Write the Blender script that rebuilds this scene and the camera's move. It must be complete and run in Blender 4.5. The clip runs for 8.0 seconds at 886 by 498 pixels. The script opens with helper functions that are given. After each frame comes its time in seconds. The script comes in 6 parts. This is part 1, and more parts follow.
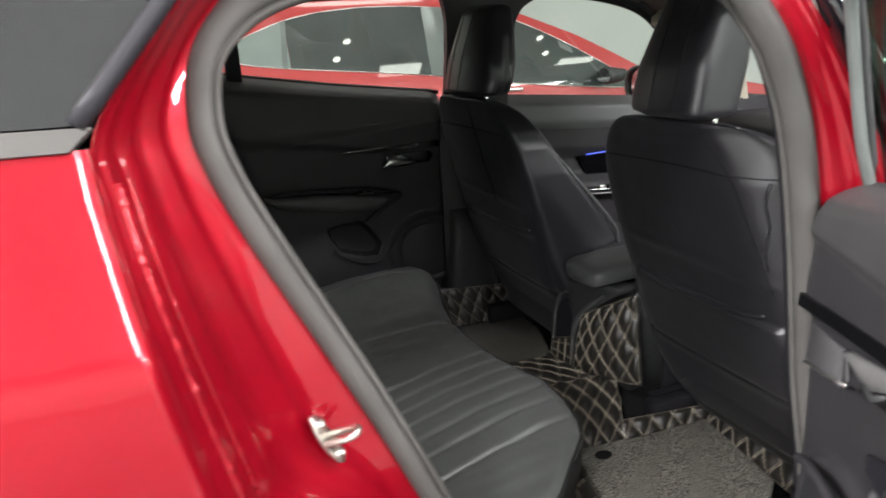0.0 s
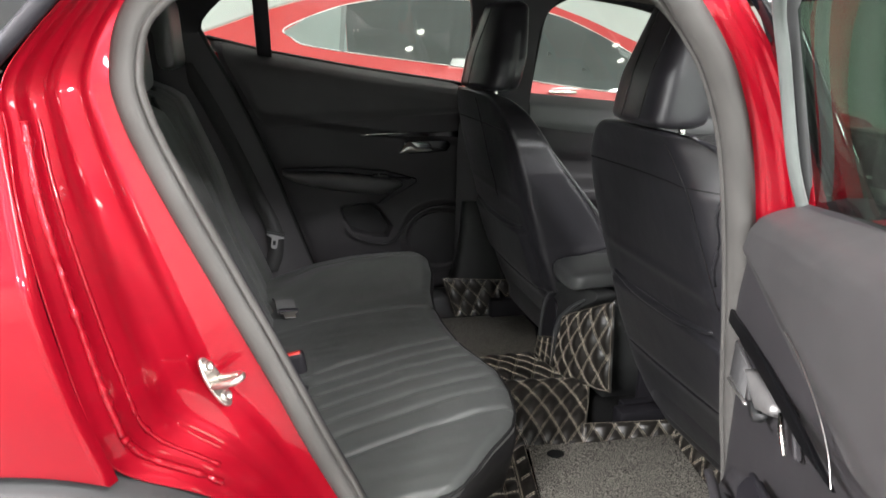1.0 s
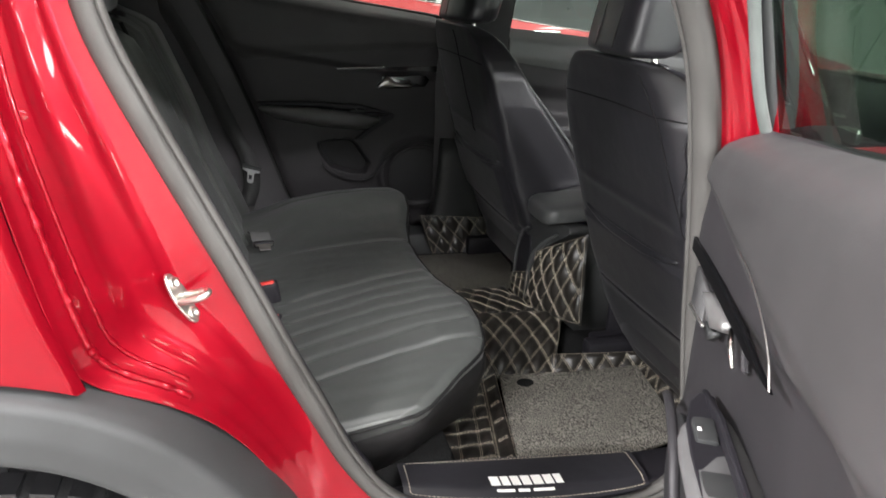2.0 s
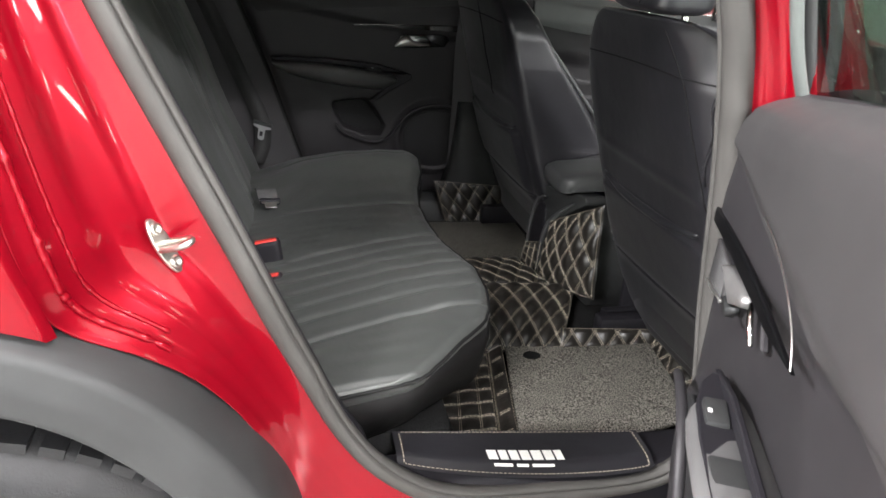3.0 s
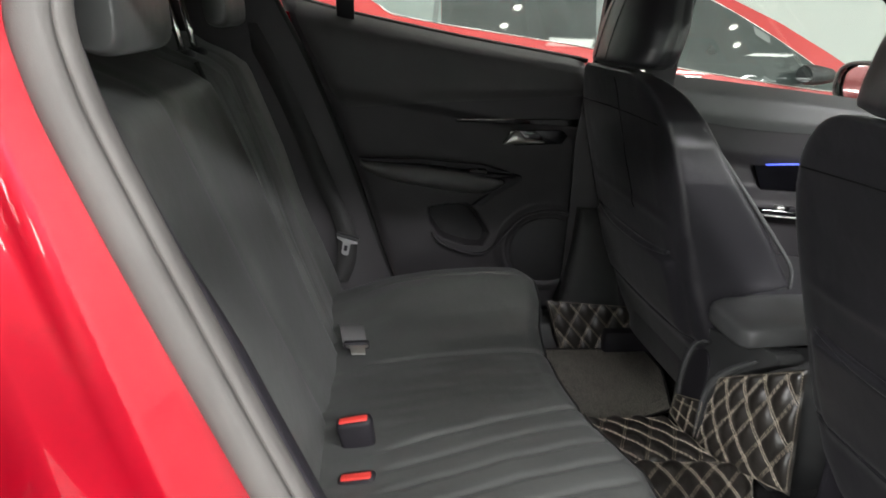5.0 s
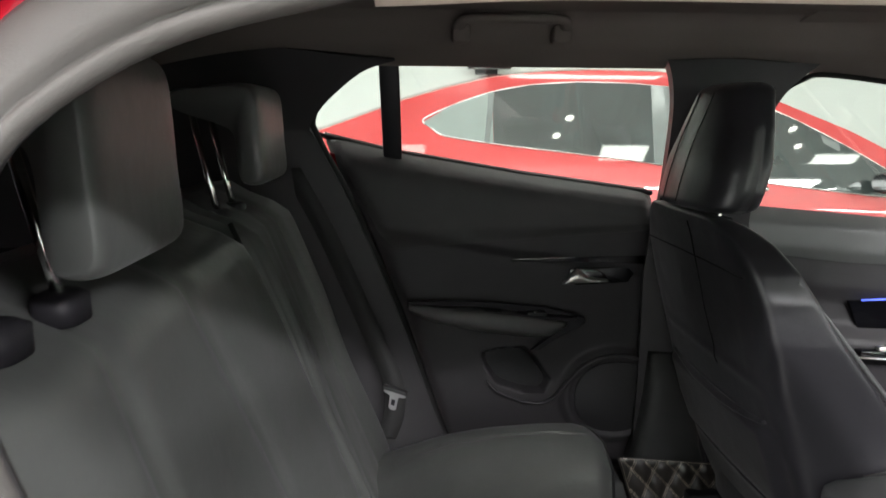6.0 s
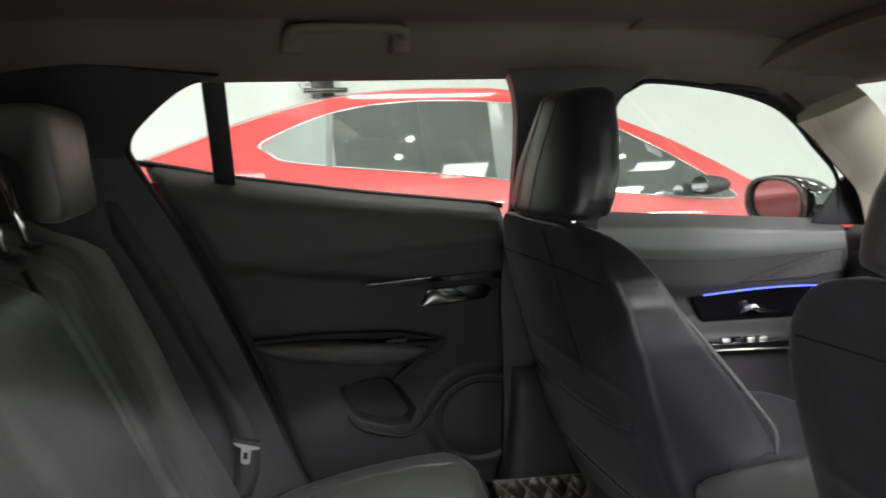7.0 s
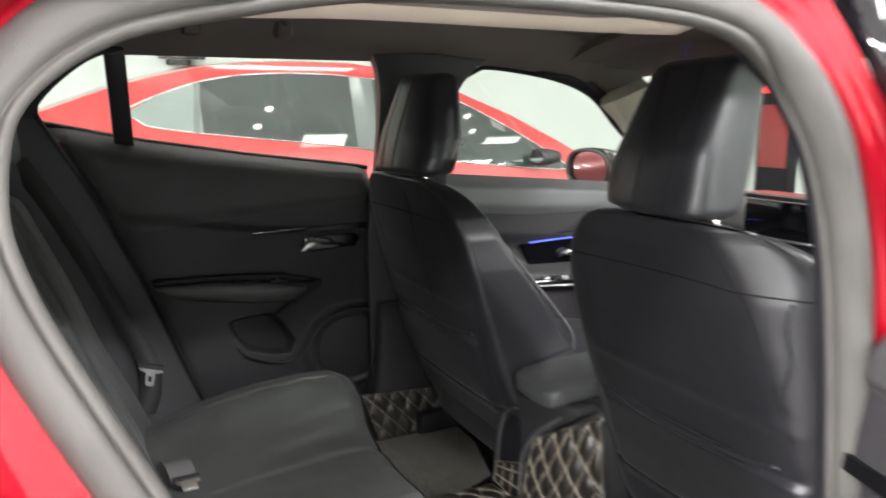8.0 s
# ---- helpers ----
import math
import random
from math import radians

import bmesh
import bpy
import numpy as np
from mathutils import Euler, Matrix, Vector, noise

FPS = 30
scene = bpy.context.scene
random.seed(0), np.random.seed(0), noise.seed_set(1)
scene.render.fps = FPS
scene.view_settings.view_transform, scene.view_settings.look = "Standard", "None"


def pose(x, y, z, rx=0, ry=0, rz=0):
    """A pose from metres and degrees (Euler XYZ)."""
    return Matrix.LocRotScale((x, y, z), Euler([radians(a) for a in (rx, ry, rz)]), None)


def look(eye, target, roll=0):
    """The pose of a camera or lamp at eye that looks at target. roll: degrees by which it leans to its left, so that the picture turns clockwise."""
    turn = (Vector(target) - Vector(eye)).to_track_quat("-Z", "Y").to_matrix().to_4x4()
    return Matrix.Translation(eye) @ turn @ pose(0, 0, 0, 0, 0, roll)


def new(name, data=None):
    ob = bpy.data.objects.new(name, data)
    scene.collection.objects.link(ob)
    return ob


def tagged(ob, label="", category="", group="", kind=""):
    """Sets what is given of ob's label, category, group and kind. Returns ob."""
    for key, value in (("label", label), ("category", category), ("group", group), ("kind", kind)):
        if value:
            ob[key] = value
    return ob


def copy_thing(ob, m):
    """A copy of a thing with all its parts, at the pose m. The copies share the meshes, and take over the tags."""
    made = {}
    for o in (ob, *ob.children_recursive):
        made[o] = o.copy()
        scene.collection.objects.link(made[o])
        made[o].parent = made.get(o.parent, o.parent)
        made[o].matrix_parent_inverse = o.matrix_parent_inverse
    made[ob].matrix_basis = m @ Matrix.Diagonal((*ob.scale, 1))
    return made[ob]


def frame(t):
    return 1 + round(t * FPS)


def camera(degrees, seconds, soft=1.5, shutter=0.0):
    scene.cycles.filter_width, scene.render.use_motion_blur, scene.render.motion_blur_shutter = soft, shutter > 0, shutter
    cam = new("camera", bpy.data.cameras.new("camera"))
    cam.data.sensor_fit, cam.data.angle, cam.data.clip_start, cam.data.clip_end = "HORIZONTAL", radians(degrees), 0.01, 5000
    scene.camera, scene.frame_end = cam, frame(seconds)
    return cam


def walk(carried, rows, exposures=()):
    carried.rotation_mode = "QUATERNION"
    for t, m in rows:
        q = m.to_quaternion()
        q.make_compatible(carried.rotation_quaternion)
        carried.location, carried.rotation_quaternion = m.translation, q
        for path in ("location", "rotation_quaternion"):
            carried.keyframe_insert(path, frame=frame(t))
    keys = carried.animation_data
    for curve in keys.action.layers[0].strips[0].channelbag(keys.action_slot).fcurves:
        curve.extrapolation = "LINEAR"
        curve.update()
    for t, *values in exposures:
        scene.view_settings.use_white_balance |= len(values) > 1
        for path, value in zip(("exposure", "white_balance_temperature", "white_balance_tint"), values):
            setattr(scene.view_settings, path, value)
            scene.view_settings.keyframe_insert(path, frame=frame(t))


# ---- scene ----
cam = camera(64.3, 8.0, soft=1.6, shutter=0.4)
PATH = [
    (0, (-0.157, -1.418, 1.293), (0.496, 0.385, 0.725), -3.7),
    (0.5, (-0.018, -1.469, 1.291), (0.614, 0.348, 0.745), -0.2),
    (0.7, (0.012, -1.499, 1.289), (0.563, 0.342, 0.737), 0.8),
    (1, (0.016, -1.518, 1.276), (0.481, 0.341, 0.704), 1.1),
    (1.5, (0.023, -1.537, 1.262), (0.489, 0.3, 0.624), 0.9),
    (2, (0.035, -1.541, 1.249), (0.534, 0.26, 0.536), 2.1),
    (2.1, (0.044, -1.549, 1.25), (0.541, 0.245, 0.52), 2.4),
    (2.2, (0.047, -1.542, 1.244), (0.547, 0.248, 0.503), 2.7),
    (3.3, (0.074, -1.452, 1.212), (0.486, 0.338, 0.421), 4.0),
    (3.5, (0.068, -1.39, 1.218), (0.464, 0.41, 0.44), 3.7),
    (3.7, (0.056, -1.314, 1.219), (0.444, 0.495, 0.459), 3.6),
    (4, (0.052, -1.252, 1.224), (0.415, 0.58, 0.51), 3.1),
    (4.2, (0.044, -1.212, 1.224), (0.39, 0.637, 0.544), 2.9),
    (5.3, (0.035, -1.048, 1.24), (0.241, 0.859, 0.673), 2.0),
    (5.5, (0.039, -1.009, 1.262), (0.209, 0.921, 0.765), 1.5),
    (6, (0.054, -0.939, 1.301), (0.149, 1.027, 0.943), 0.4),
    (6.5, (0.076, -0.908, 1.303), (0.296, 1.056, 0.994), -0.5),
    (7, (0.064, -0.844, 1.285), (0.58, 1.066, 0.988), -2.1),
    (7.2, (0.053, -0.841, 1.281), (0.649, 1.044, 0.974), -2.6),
    (7.5, (0.016, -0.896, 1.267), (0.706, 0.958, 0.966), -2.7),
    (7.8, (-0.041, -1.036, 1.284), (0.753, 0.764, 0.929), -1.4),
    (8, (-0.072, -1.14, 1.284), (0.814, 0.61, 0.905), -0.5),
]
walk(cam, [(t, look(eye, target, roll)) for t, eye, target, roll in PATH], [(0, -0.36), (0.5, -0.09), (1, 0.05), (1.5, 0.03), (2.2, 0.04), (3.5, 0.12), (4, 0.08), (5.5, 0.22), (7, 0.40), (7.5, 0.48), (8, 0.46)])

# ---- world and lights ----
world = bpy.data.worlds.new("hall_air")
scene.world = world
world.use_nodes = True
world.node_tree.nodes["Background"].inputs[0].default_value = (0.9, 1.0, 0.97, 1)
world.node_tree.nodes["Background"].inputs[1].default_value = 0.12

CEIL = 3.5
# added, unseen ceiling panels that brighten cabin, door and paint: place and power
ADDED_PANELS = [(-1.6, -2.4, 110), (1.4, -2.4, 150), (-1.6, 1.7, 22), (1.4, 1.7, 12), (4.4, 1.7, 10), (4.4, -2.4, 90), (-3.4, -5.0, 600), (0.6, -5.0, 430), (3.4, -5.0, 800), (7.2, -5.0, 400), (-3.6, -1.4, 1150), (7.2, -1.5, 60), (7.2, 1.7, 6)]
# small square lights above the aisle, and round downlights beside them
SMALL = [(-0.02, -0.35), (2.12, -0.35), (4.26, -0.46)]
DOWN = [(-2.3, 0.12), (-0.63, 0.125), (-0.71, -0.11), (1.51, 0.125), (1.43, -0.11), (3.65, 0.0), (3.81, -0.24), (-3.4, -4.4), (-1.5, -4.4), (0.4, -4.4), (2.3, -4.4), (-3.4, 3.4), (-1.5, 3.4), (0.4, 3.4), (2.3, 3.4), (4.2, 3.4)]
for px, py, watts in ADDED_PANELS:
    lamp_data = bpy.data.lights.new("added_panel_lamp", "AREA")
    lamp_data.shape, lamp_data.size, lamp_data.size_y = "RECTANGLE", 1.15, 0.55
    lamp_data.energy, lamp_data.color = watts, (0.99, 0.97, 1.0)
    lamp = new("added_panel_lamp", lamp_data)
    lamp.matrix_basis = pose(px, py, CEIL - 0.05)


# ---- materials ----
def material(name, colour, rough=0.5, metal=0.0, coat=0.0, spec=0.5, grain=0.0, grain_scale=400.0, mottle=0.0, mottle_scale=6.0,
             bump=0.0, bump_scale=500.0, rough_var=0.0, sheen=0.0, emit=None, emit_strength=0.0, trans=0.0, ior=1.45, alpha=1.0, bump2=0.0, bump2_scale=25.0):
    m = bpy.data.materials.new(name)
    m.use_nodes = True
    nt = m.node_tree
    b = nt.nodes["Principled BSDF"]
    b.inputs["Base Color"].default_value = (*colour, 1)
    b.inputs["Roughness"].default_value = rough
    b.inputs["Metallic"].default_value = metal
    b.inputs["Coat Weight"].default_value = coat
    b.inputs["Coat Roughness"].default_value = 0.03
    b.inputs["Specular IOR Level"].default_value = spec
    b.inputs["IOR"].default_value = ior
    b.inputs["Transmission Weight"].default_value = trans
    b.inputs["Alpha"].default_value = alpha
    b.inputs["Sheen Weight"].default_value = sheen
    b.inputs["Sheen Roughness"].default_value = 0.45
    if emit:
        b.inputs["Emission Color"].default_value = (*emit, 1)
        b.inputs["Emission Strength"].default_value = emit_strength
    tc = nt.nodes.new("ShaderNodeTexCoord")

    def noise_node(scale, detail):
        n = nt.nodes.new("ShaderNodeTexNoise")
        n.inputs["Scale"].default_value = scale
        n.inputs["Detail"].default_value = detail
        nt.links.new(tc.outputs["Object"], n.inputs["Vector"])
        return n

    def mix_dark(socket, fac_node, amount):
        r = nt.nodes.new("ShaderNodeMapRange")
        r.inputs["From Min"].default_value, r.inputs["From Max"].default_value = (0.3, 0.7) if amount < 0.8 else (0.42, 0.58)
        r.inputs["To Min"].default_value, r.inputs["To Max"].default_value = 1 - amount, 1 + amount
        nt.links.new(fac_node.outputs["Fac"], r.inputs["Value"])
        v = nt.nodes.new("ShaderNodeVectorMath")
        v.operation = "SCALE"
        if socket is None:
            v.inputs[0].default_value = colour
        else:
            nt.links.new(socket, v.inputs[0])
        nt.links.new(r.outputs["Result"], v.inputs["Scale"])
        return v.outputs["Vector"]

    out = None
    if mottle:
        out = mix_dark(out, noise_node(mottle_scale, 4), mottle)
    if grain:
        out = mix_dark(out, noise_node(grain_scale, 3), grain)
    if out is not None:
        nt.links.new(out, b.inputs["Base Color"])
    if rough_var:
        n = noise_node(mottle_scale * 2.3, 5)
        r = nt.nodes.new("ShaderNodeMapRange")
        r.inputs["To Min"].default_value, r.inputs["To Max"].default_value = max(0.02, rough - rough_var), min(1, rough + rough_var)
        nt.links.new(n.outputs["Fac"], r.inputs["Value"])
        nt.links.new(r.outputs["Result"], b.inputs["Roughness"])
    last = None
    for amount, scale in ((bump2, bump2_scale), (bump, bump_scale)):
        if amount:
            n = noise_node(scale, 3)
            k = nt.nodes.new("ShaderNodeBump")
            k.inputs["Strength"].default_value = min(1.0, amount)
            k.inputs["Distance"].default_value = 0.5 / scale
            nt.links.new(n.outputs["Fac"], k.inputs["Height"])
            if last:
                nt.links.new(last, k.inputs["Normal"])
            last = k.outputs["Normal"]
    if last:
        nt.links.new(last, b.inputs["Normal"])
    return m


M_RED = material("red_metallic_paint", (0.232, 0.0014, 0.0088), rough=0.30, metal=0.42, coat=0.46, spec=0.15, mottle=0.05, mottle_scale=3, bump=0.03, bump_scale=900)
M_RED2 = material("red_solid_paint", (0.29, 0.020, 0.021), rough=0.35, metal=0.15, coat=1.0, mottle=0.05, mottle_scale=2)
M_SEAL = material("grey_door_rubber", (0.056, 0.0537, 0.0497), rough=0.66, spec=0.35, mottle=0.12, mottle_scale=14, bump=0.3, bump_scale=1100, rough_var=0.08)
M_LEATHER = material("black_leatherette", (0.0140, 0.0136, 0.0160), sheen=0.04, rough=0.36, spec=0.55, mottle=0.08, mottle_scale=7, bump=0.28, bump_scale=1100, rough_var=0.03, bump2=0.05, bump2_scale=28)
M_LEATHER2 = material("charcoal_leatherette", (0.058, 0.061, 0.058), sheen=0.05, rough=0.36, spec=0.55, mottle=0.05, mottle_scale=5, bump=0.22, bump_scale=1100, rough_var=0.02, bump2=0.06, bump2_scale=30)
M_SEAM = material("black_seam_piping", (0.010, 0.010, 0.010), rough=0.7, spec=0.25, grain=0.2)
M_PLASTIC = material("black_grained_plastic", (0.0150, 0.0142, 0.0168), rough=0.5, spec=0.22, mottle=0.12, mottle_scale=8, bump=0.4, bump_scale=1300, rough_var=0.06)
M_PLASTIC2 = material("dark_grey_soft_plastic", (0.032, 0.033, 0.033), rough=0.5, spec=0.3, mottle=0.1, mottle_scale=7, bump=0.35, bump_scale=1100, rough_var=0.06)
M_CLAD = material("unpainted_grey_cladding", (0.032, 0.033, 0.033), rough=0.6, spec=0.4, mottle=0.15, mottle_scale=9, bump=0.4, bump_scale=1200, rough_var=0.08)
M_DOOR = material("charcoal_door_plastic", (0.0265, 0.0250, 0.0268), rough=0.48, spec=0.28, mottle=0.1, mottle_scale=7, bump=0.4, bump_scale=1200, rough_var=0.05)
M_GLOSS = material("piano_black_trim", (0.004, 0.004, 0.005), rough=0.08, coat=0.6, mottle=0.2)
M_CHROME = material("chrome", (0.78, 0.77, 0.74), rough=0.14, metal=1.0, mottle=0.08, mottle_scale=30, rough_var=0.05)
M_STEEL = material("zinc_plated_steel", (0.58, 0.56, 0.51), rough=0.34, metal=1.0, mottle=0.25, mottle_scale=60, rough_var=0.12)
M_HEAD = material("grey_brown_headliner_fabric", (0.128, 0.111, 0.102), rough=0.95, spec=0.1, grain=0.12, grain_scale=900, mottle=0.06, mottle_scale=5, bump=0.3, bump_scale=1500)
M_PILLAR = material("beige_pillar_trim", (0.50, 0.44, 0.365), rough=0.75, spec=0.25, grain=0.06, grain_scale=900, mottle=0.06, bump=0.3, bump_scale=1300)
M_CARPET = material("grey_loop_carpet", (0.158, 0.150, 0.131), rough=1.0, spec=0.05, grain=0.84, grain_scale=460, mottle=0.08, mottle_scale=30, bump=1.0, bump_scale=600)
M_CARPET2 = material("black_car_carpet", (0.012, 0.012, 0.012), rough=1.0, spec=0.05, grain=0.5, grain_scale=500, mottle=0.2, bump=1.0, bump_scale=500)
M_QUILT = material("dark_quilted_leatherette", (0.019, 0.017, 0.0145), rough=0.37, spec=0.6, mottle=0.3, mottle_scale=14, bump=0.35, bump_scale=900, rough_var=0.12, bump2=0.2, bump2_scale=25)
M_THREAD = material("beige_stitching_thread", (0.41, 0.365, 0.29), rough=0.8, spec=0.2, grain=0.35, grain_scale=700)
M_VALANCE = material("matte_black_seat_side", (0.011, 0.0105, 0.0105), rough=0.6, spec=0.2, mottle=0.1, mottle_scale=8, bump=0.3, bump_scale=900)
M_WEB = material("black_seatbelt_webbing", (0.014, 0.014, 0.014), rough=0.7, grain=0.3, grain_scale=700, bump=0.5, bump_scale=900)
M_REDBTN = material("red_buckle_button", (0.60, 0.05, 0.04), rough=0.4, mottle=0.1, mottle_scale=40)
M_TINT = material("dark_tinted_glass", (0.012, 0.013, 0.014), rough=0.03, spec=0.6, coat=0.5, mottle=0.1)
M_SEDGLASS = material("sedan_tinted_glass", (0.030, 0.037, 0.036), rough=0.03, spec=0.8, coat=0.6, mottle=0.2, mottle_scale=3)
# Pale reflection on the quarter glass is put into its base colour.
M_SEDGLASS2 = material("quarter_glass_pale_reflection", (0.13, 0.155, 0.145), rough=0.03, spec=0.8, coat=0.6, mottle=0.15, mottle_scale=3)
M_PAD = material("grey_soft_door_pad", (0.043, 0.0415, 0.0420), rough=0.55, spec=0.3, mottle=0.12, mottle_scale=7, bump=0.4, bump_scale=1100, rough_var=0.06)
M_LID = material("grey_console_leatherette", (0.058, 0.060, 0.060), rough=0.42, spec=0.5, mottle=0.1, mottle_scale=8, bump=0.3, bump_scale=1100, rough_var=0.04)
M_ARM = material("grey_padded_vinyl", (0.10, 0.099, 0.099), rough=0.5, spec=0.4, mottle=0.12, mottle_scale=9, bump=0.35, bump_scale=1000, rough_var=0.07)
M_ZINC = material("dull_zinc", (0.38, 0.38, 0.38), rough=0.5, metal=0.6, mottle=0.1, mottle_scale=40)
M_SATIN = material("satin_chrome", (0.57, 0.56, 0.54), rough=0.38, metal=1.0, mottle=0.1, mottle_scale=40, rough_var=0.08)
M_LINE = material("satin_black_strip", (0.0035, 0.0035, 0.004), rough=0.4, spec=0.12, mottle=0.1)
M_HANDLE = material("brushed_silver_handle", (0.30, 0.295, 0.29), rough=0.5, metal=0.75, mottle=0.06, mottle_scale=40, rough_var=0.05)
M_REDLAMP = material("red_sign_light", (0.5, 0.02, 0.02), rough=0.4, emit=(1.0, 0.05, 0.04), emit_strength=2.5)
M_TYRE = material("tyre_rubber", (0.012, 0.012, 0.013), rough=0.55, mottle=0.3, mottle_scale=20, bump=0.3, bump_scale=300)
M_RIM = material("alloy_rim", (0.35, 0.35, 0.36), rough=0.3, metal=1.0, mottle=0.1)
M_WALL = material("white_wall_paint", (0.53, 0.56, 0.53), rough=0.8, spec=0.2, mottle=0.03, mottle_scale=1.2, bump=0.1, bump_scale=250)
M_CEIL = material("white_ceiling_board", (0.78, 0.78, 0.76), rough=0.9, spec=0.1, mottle=0.03, mottle_scale=1.5, bump=0.2, bump_scale=200)
M_FLOOR = material("polished_grey_floor_tile", (0.20, 0.195, 0.185), rough=0.22, spec=0.5, mottle=0.1, mottle_scale=2.5, grain=0.06, grain_scale=60, rough_var=0.08)
M_GROUT = material("tile_joint_grout", (0.2, 0.2, 0.19), rough=0.9, grain=0.2, grain_scale=90)
M_LIGHT = material("lit_panel_diffuser", (0.9, 0.9, 0.88), rough=0.5, emit=(1.0, 0.98, 0.93), emit_strength=14.0)
M_SPOT = material("lit_downlight", (0.9, 0.9, 0.88), rough=0.5, emit=(1.0, 0.96, 0.88), emit_strength=30.0)
M_BLUE = material("blue_ambient_light", (0.05, 0.06, 0.3), rough=0.4, emit=(0.10, 0.16, 1.0), emit_strength=1.6)
M_WHITEPRINT = material("white_print", (0.72, 0.71, 0.68), rough=0.6, grain=0.1, grain_scale=600)
M_MIRROR = material("dimming_mirror_glass", (0.22, 0.235, 0.235), rough=0.02, metal=1.0)
M_GREYTRIM = material("pale_grey_rubber_trim", (0.105, 0.114, 0.108), rough=0.55, spec=0.4, mottle=0.1, mottle_scale=18, bump=0.2, bump_scale=900)
M_PERF = material("dotted_speaker_cloth", (0.012, 0.012, 0.013), rough=0.7, grain=0.6, grain_scale=900, bump=0.8, bump_scale=900)


def clear_glass(name, tint):
    m = bpy.data.materials.new(name)
    m.use_nodes = True
    nt = m.node_tree
    nt.nodes.remove(nt.nodes["Principled BSDF"])
    tr, gl, mx, lw, pw, ma = (nt.nodes.new("ShaderNode" + k) for k in ("BsdfTransparent", "BsdfGlossy", "MixShader", "LayerWeight", "Math", "Math"))
    tr.inputs[0].default_value = (*tint, 1)
    gl.inputs["Roughness"].default_value = 0.01
    lw.inputs[0].default_value = 0.5
    pw.operation, ma.operation = "POWER", "MULTIPLY_ADD"
    pw.inputs[1].default_value = 4.0
    ma.inputs[1].default_value, ma.inputs[2].default_value = 0.38, 0.03
    nt.links.new(lw.outputs["Facing"], pw.inputs[0])
    nt.links.new(pw.outputs[0], ma.inputs[0])
    nt.links.new(ma.outputs[0], mx.inputs[0])
    nt.links.new(tr.outputs[0], mx.inputs[1])
    nt.links.new(gl.outputs[0], mx.inputs[2])
    nt.links.new(mx.outputs[0], nt.nodes["Material Output"].inputs[0])
    return m


M_GLASS = clear_glass("clear_car_glass", (0.86, 0.90, 0.87))
M_GLASSG = clear_glass("green_tinted_door_glass", (0.42, 0.50, 0.45))


# ---- building tools ----
def mesh(verts, faces, smooth=True):
    me = bpy.data.meshes.new("m")
    me.from_pydata([tuple(v) for v in verts], [], faces)
    bm = bmesh.new()
    bm.from_mesh(me)
    bmesh.ops.recalc_face_normals(bm, faces=bm.faces)
    bm.to_mesh(me)
    bm.free()
    if smooth:
        me.shade_smooth()
    me.update()
    return me


def part(name, me, mat, parent=None, label="", sharp=None):
    if isinstance(me, bmesh.types.BMesh):
        bm, me = me, bpy.data.meshes.new(name)
        bmesh.ops.recalc_face_normals(bm, faces=bm.faces)
        bm.to_mesh(me)
        bm.free()
        me.shade_smooth()
    if sharp is not None:
        me.set_sharp_from_angle(angle=radians(sharp))
    me.name = name
    me.materials.append(mat)
    ob = new(name, me)
    ob.parent = parent
    if label:
        ob["label"] = label
    return ob


def thing(name, label, category, group="", at=(0, 0, 0), kind=""):
    ob = new(name)
    ob.empty_display_size = 0.05
    ob.location = at
    return tagged(ob, label, category, group, kind)


def catmull(pts, n, closed=False):
    """n points along a smooth curve through pts."""
    p = [Vector(q) for q in pts]
    k = len(p)
    segs = k if closed else k - 1
    out = []
    for i in range(n):
        s = i * segs / (n if closed else n - 1)
        j = min(int(s), segs - 1)
        f = s - j
        g = (lambda q: p[q % k]) if closed else (lambda q: p[max(0, min(k - 1, q))])
        a, b, c, d = g(j - 1), g(j), g(j + 1), g(j + 2)
        out.append(0.5 * ((2 * b) + (c - a) * f + (2 * a - 5 * b + 4 * c - d) * f * f + (3 * b - a - 3 * c + d) * f ** 3))
    return out


def loft(rings, closed=True, caps=True, loop=False):
    n, verts, faces = len(rings[0]), [], []
    for r in rings:
        verts.extend(r)
    m = len(rings)
    for i in range(m if loop else m - 1):
        for j in range(n if closed else n - 1):
            a, b = i * n + j, i * n + (j + 1) % n
            c, d = ((i + 1) % m) * n + (j + 1) % n, ((i + 1) % m) * n + j
            faces.append((a, b, c, d))
    if caps and closed and not loop:
        faces.append(tuple(range(n))[::-1])
        faces.append(tuple(range((m - 1) * n, m * n)))
    return mesh(verts, faces)


def tube(pts, r, n=8, closed=False, flat=1.0, up=(0, 0, 1)):
    p = [Vector(q) for q in pts]
    rings = []
    k = len(p)
    for i in range(k):
        if closed:
            t = (p[(i + 1) % k] - p[i - 1]).normalized()
        else:
            t = (p[min(i + 1, k - 1)] - p[max(i - 1, 0)]).normalized()
        a = t.cross(Vector(up))
        if a.length < 1e-3:
            a = t.cross(Vector((1, 0, 0)))
        a.normalize()
        b = t.cross(a).normalized()
        rr = r[i] if isinstance(r, (list, tuple)) else r
        rings.append([p[i] + rr * (math.cos(2 * math.pi * j / n) * a + flat * math.sin(2 * math.pi * j / n) * b) for j in range(n)])
    return loft(rings, loop=closed)


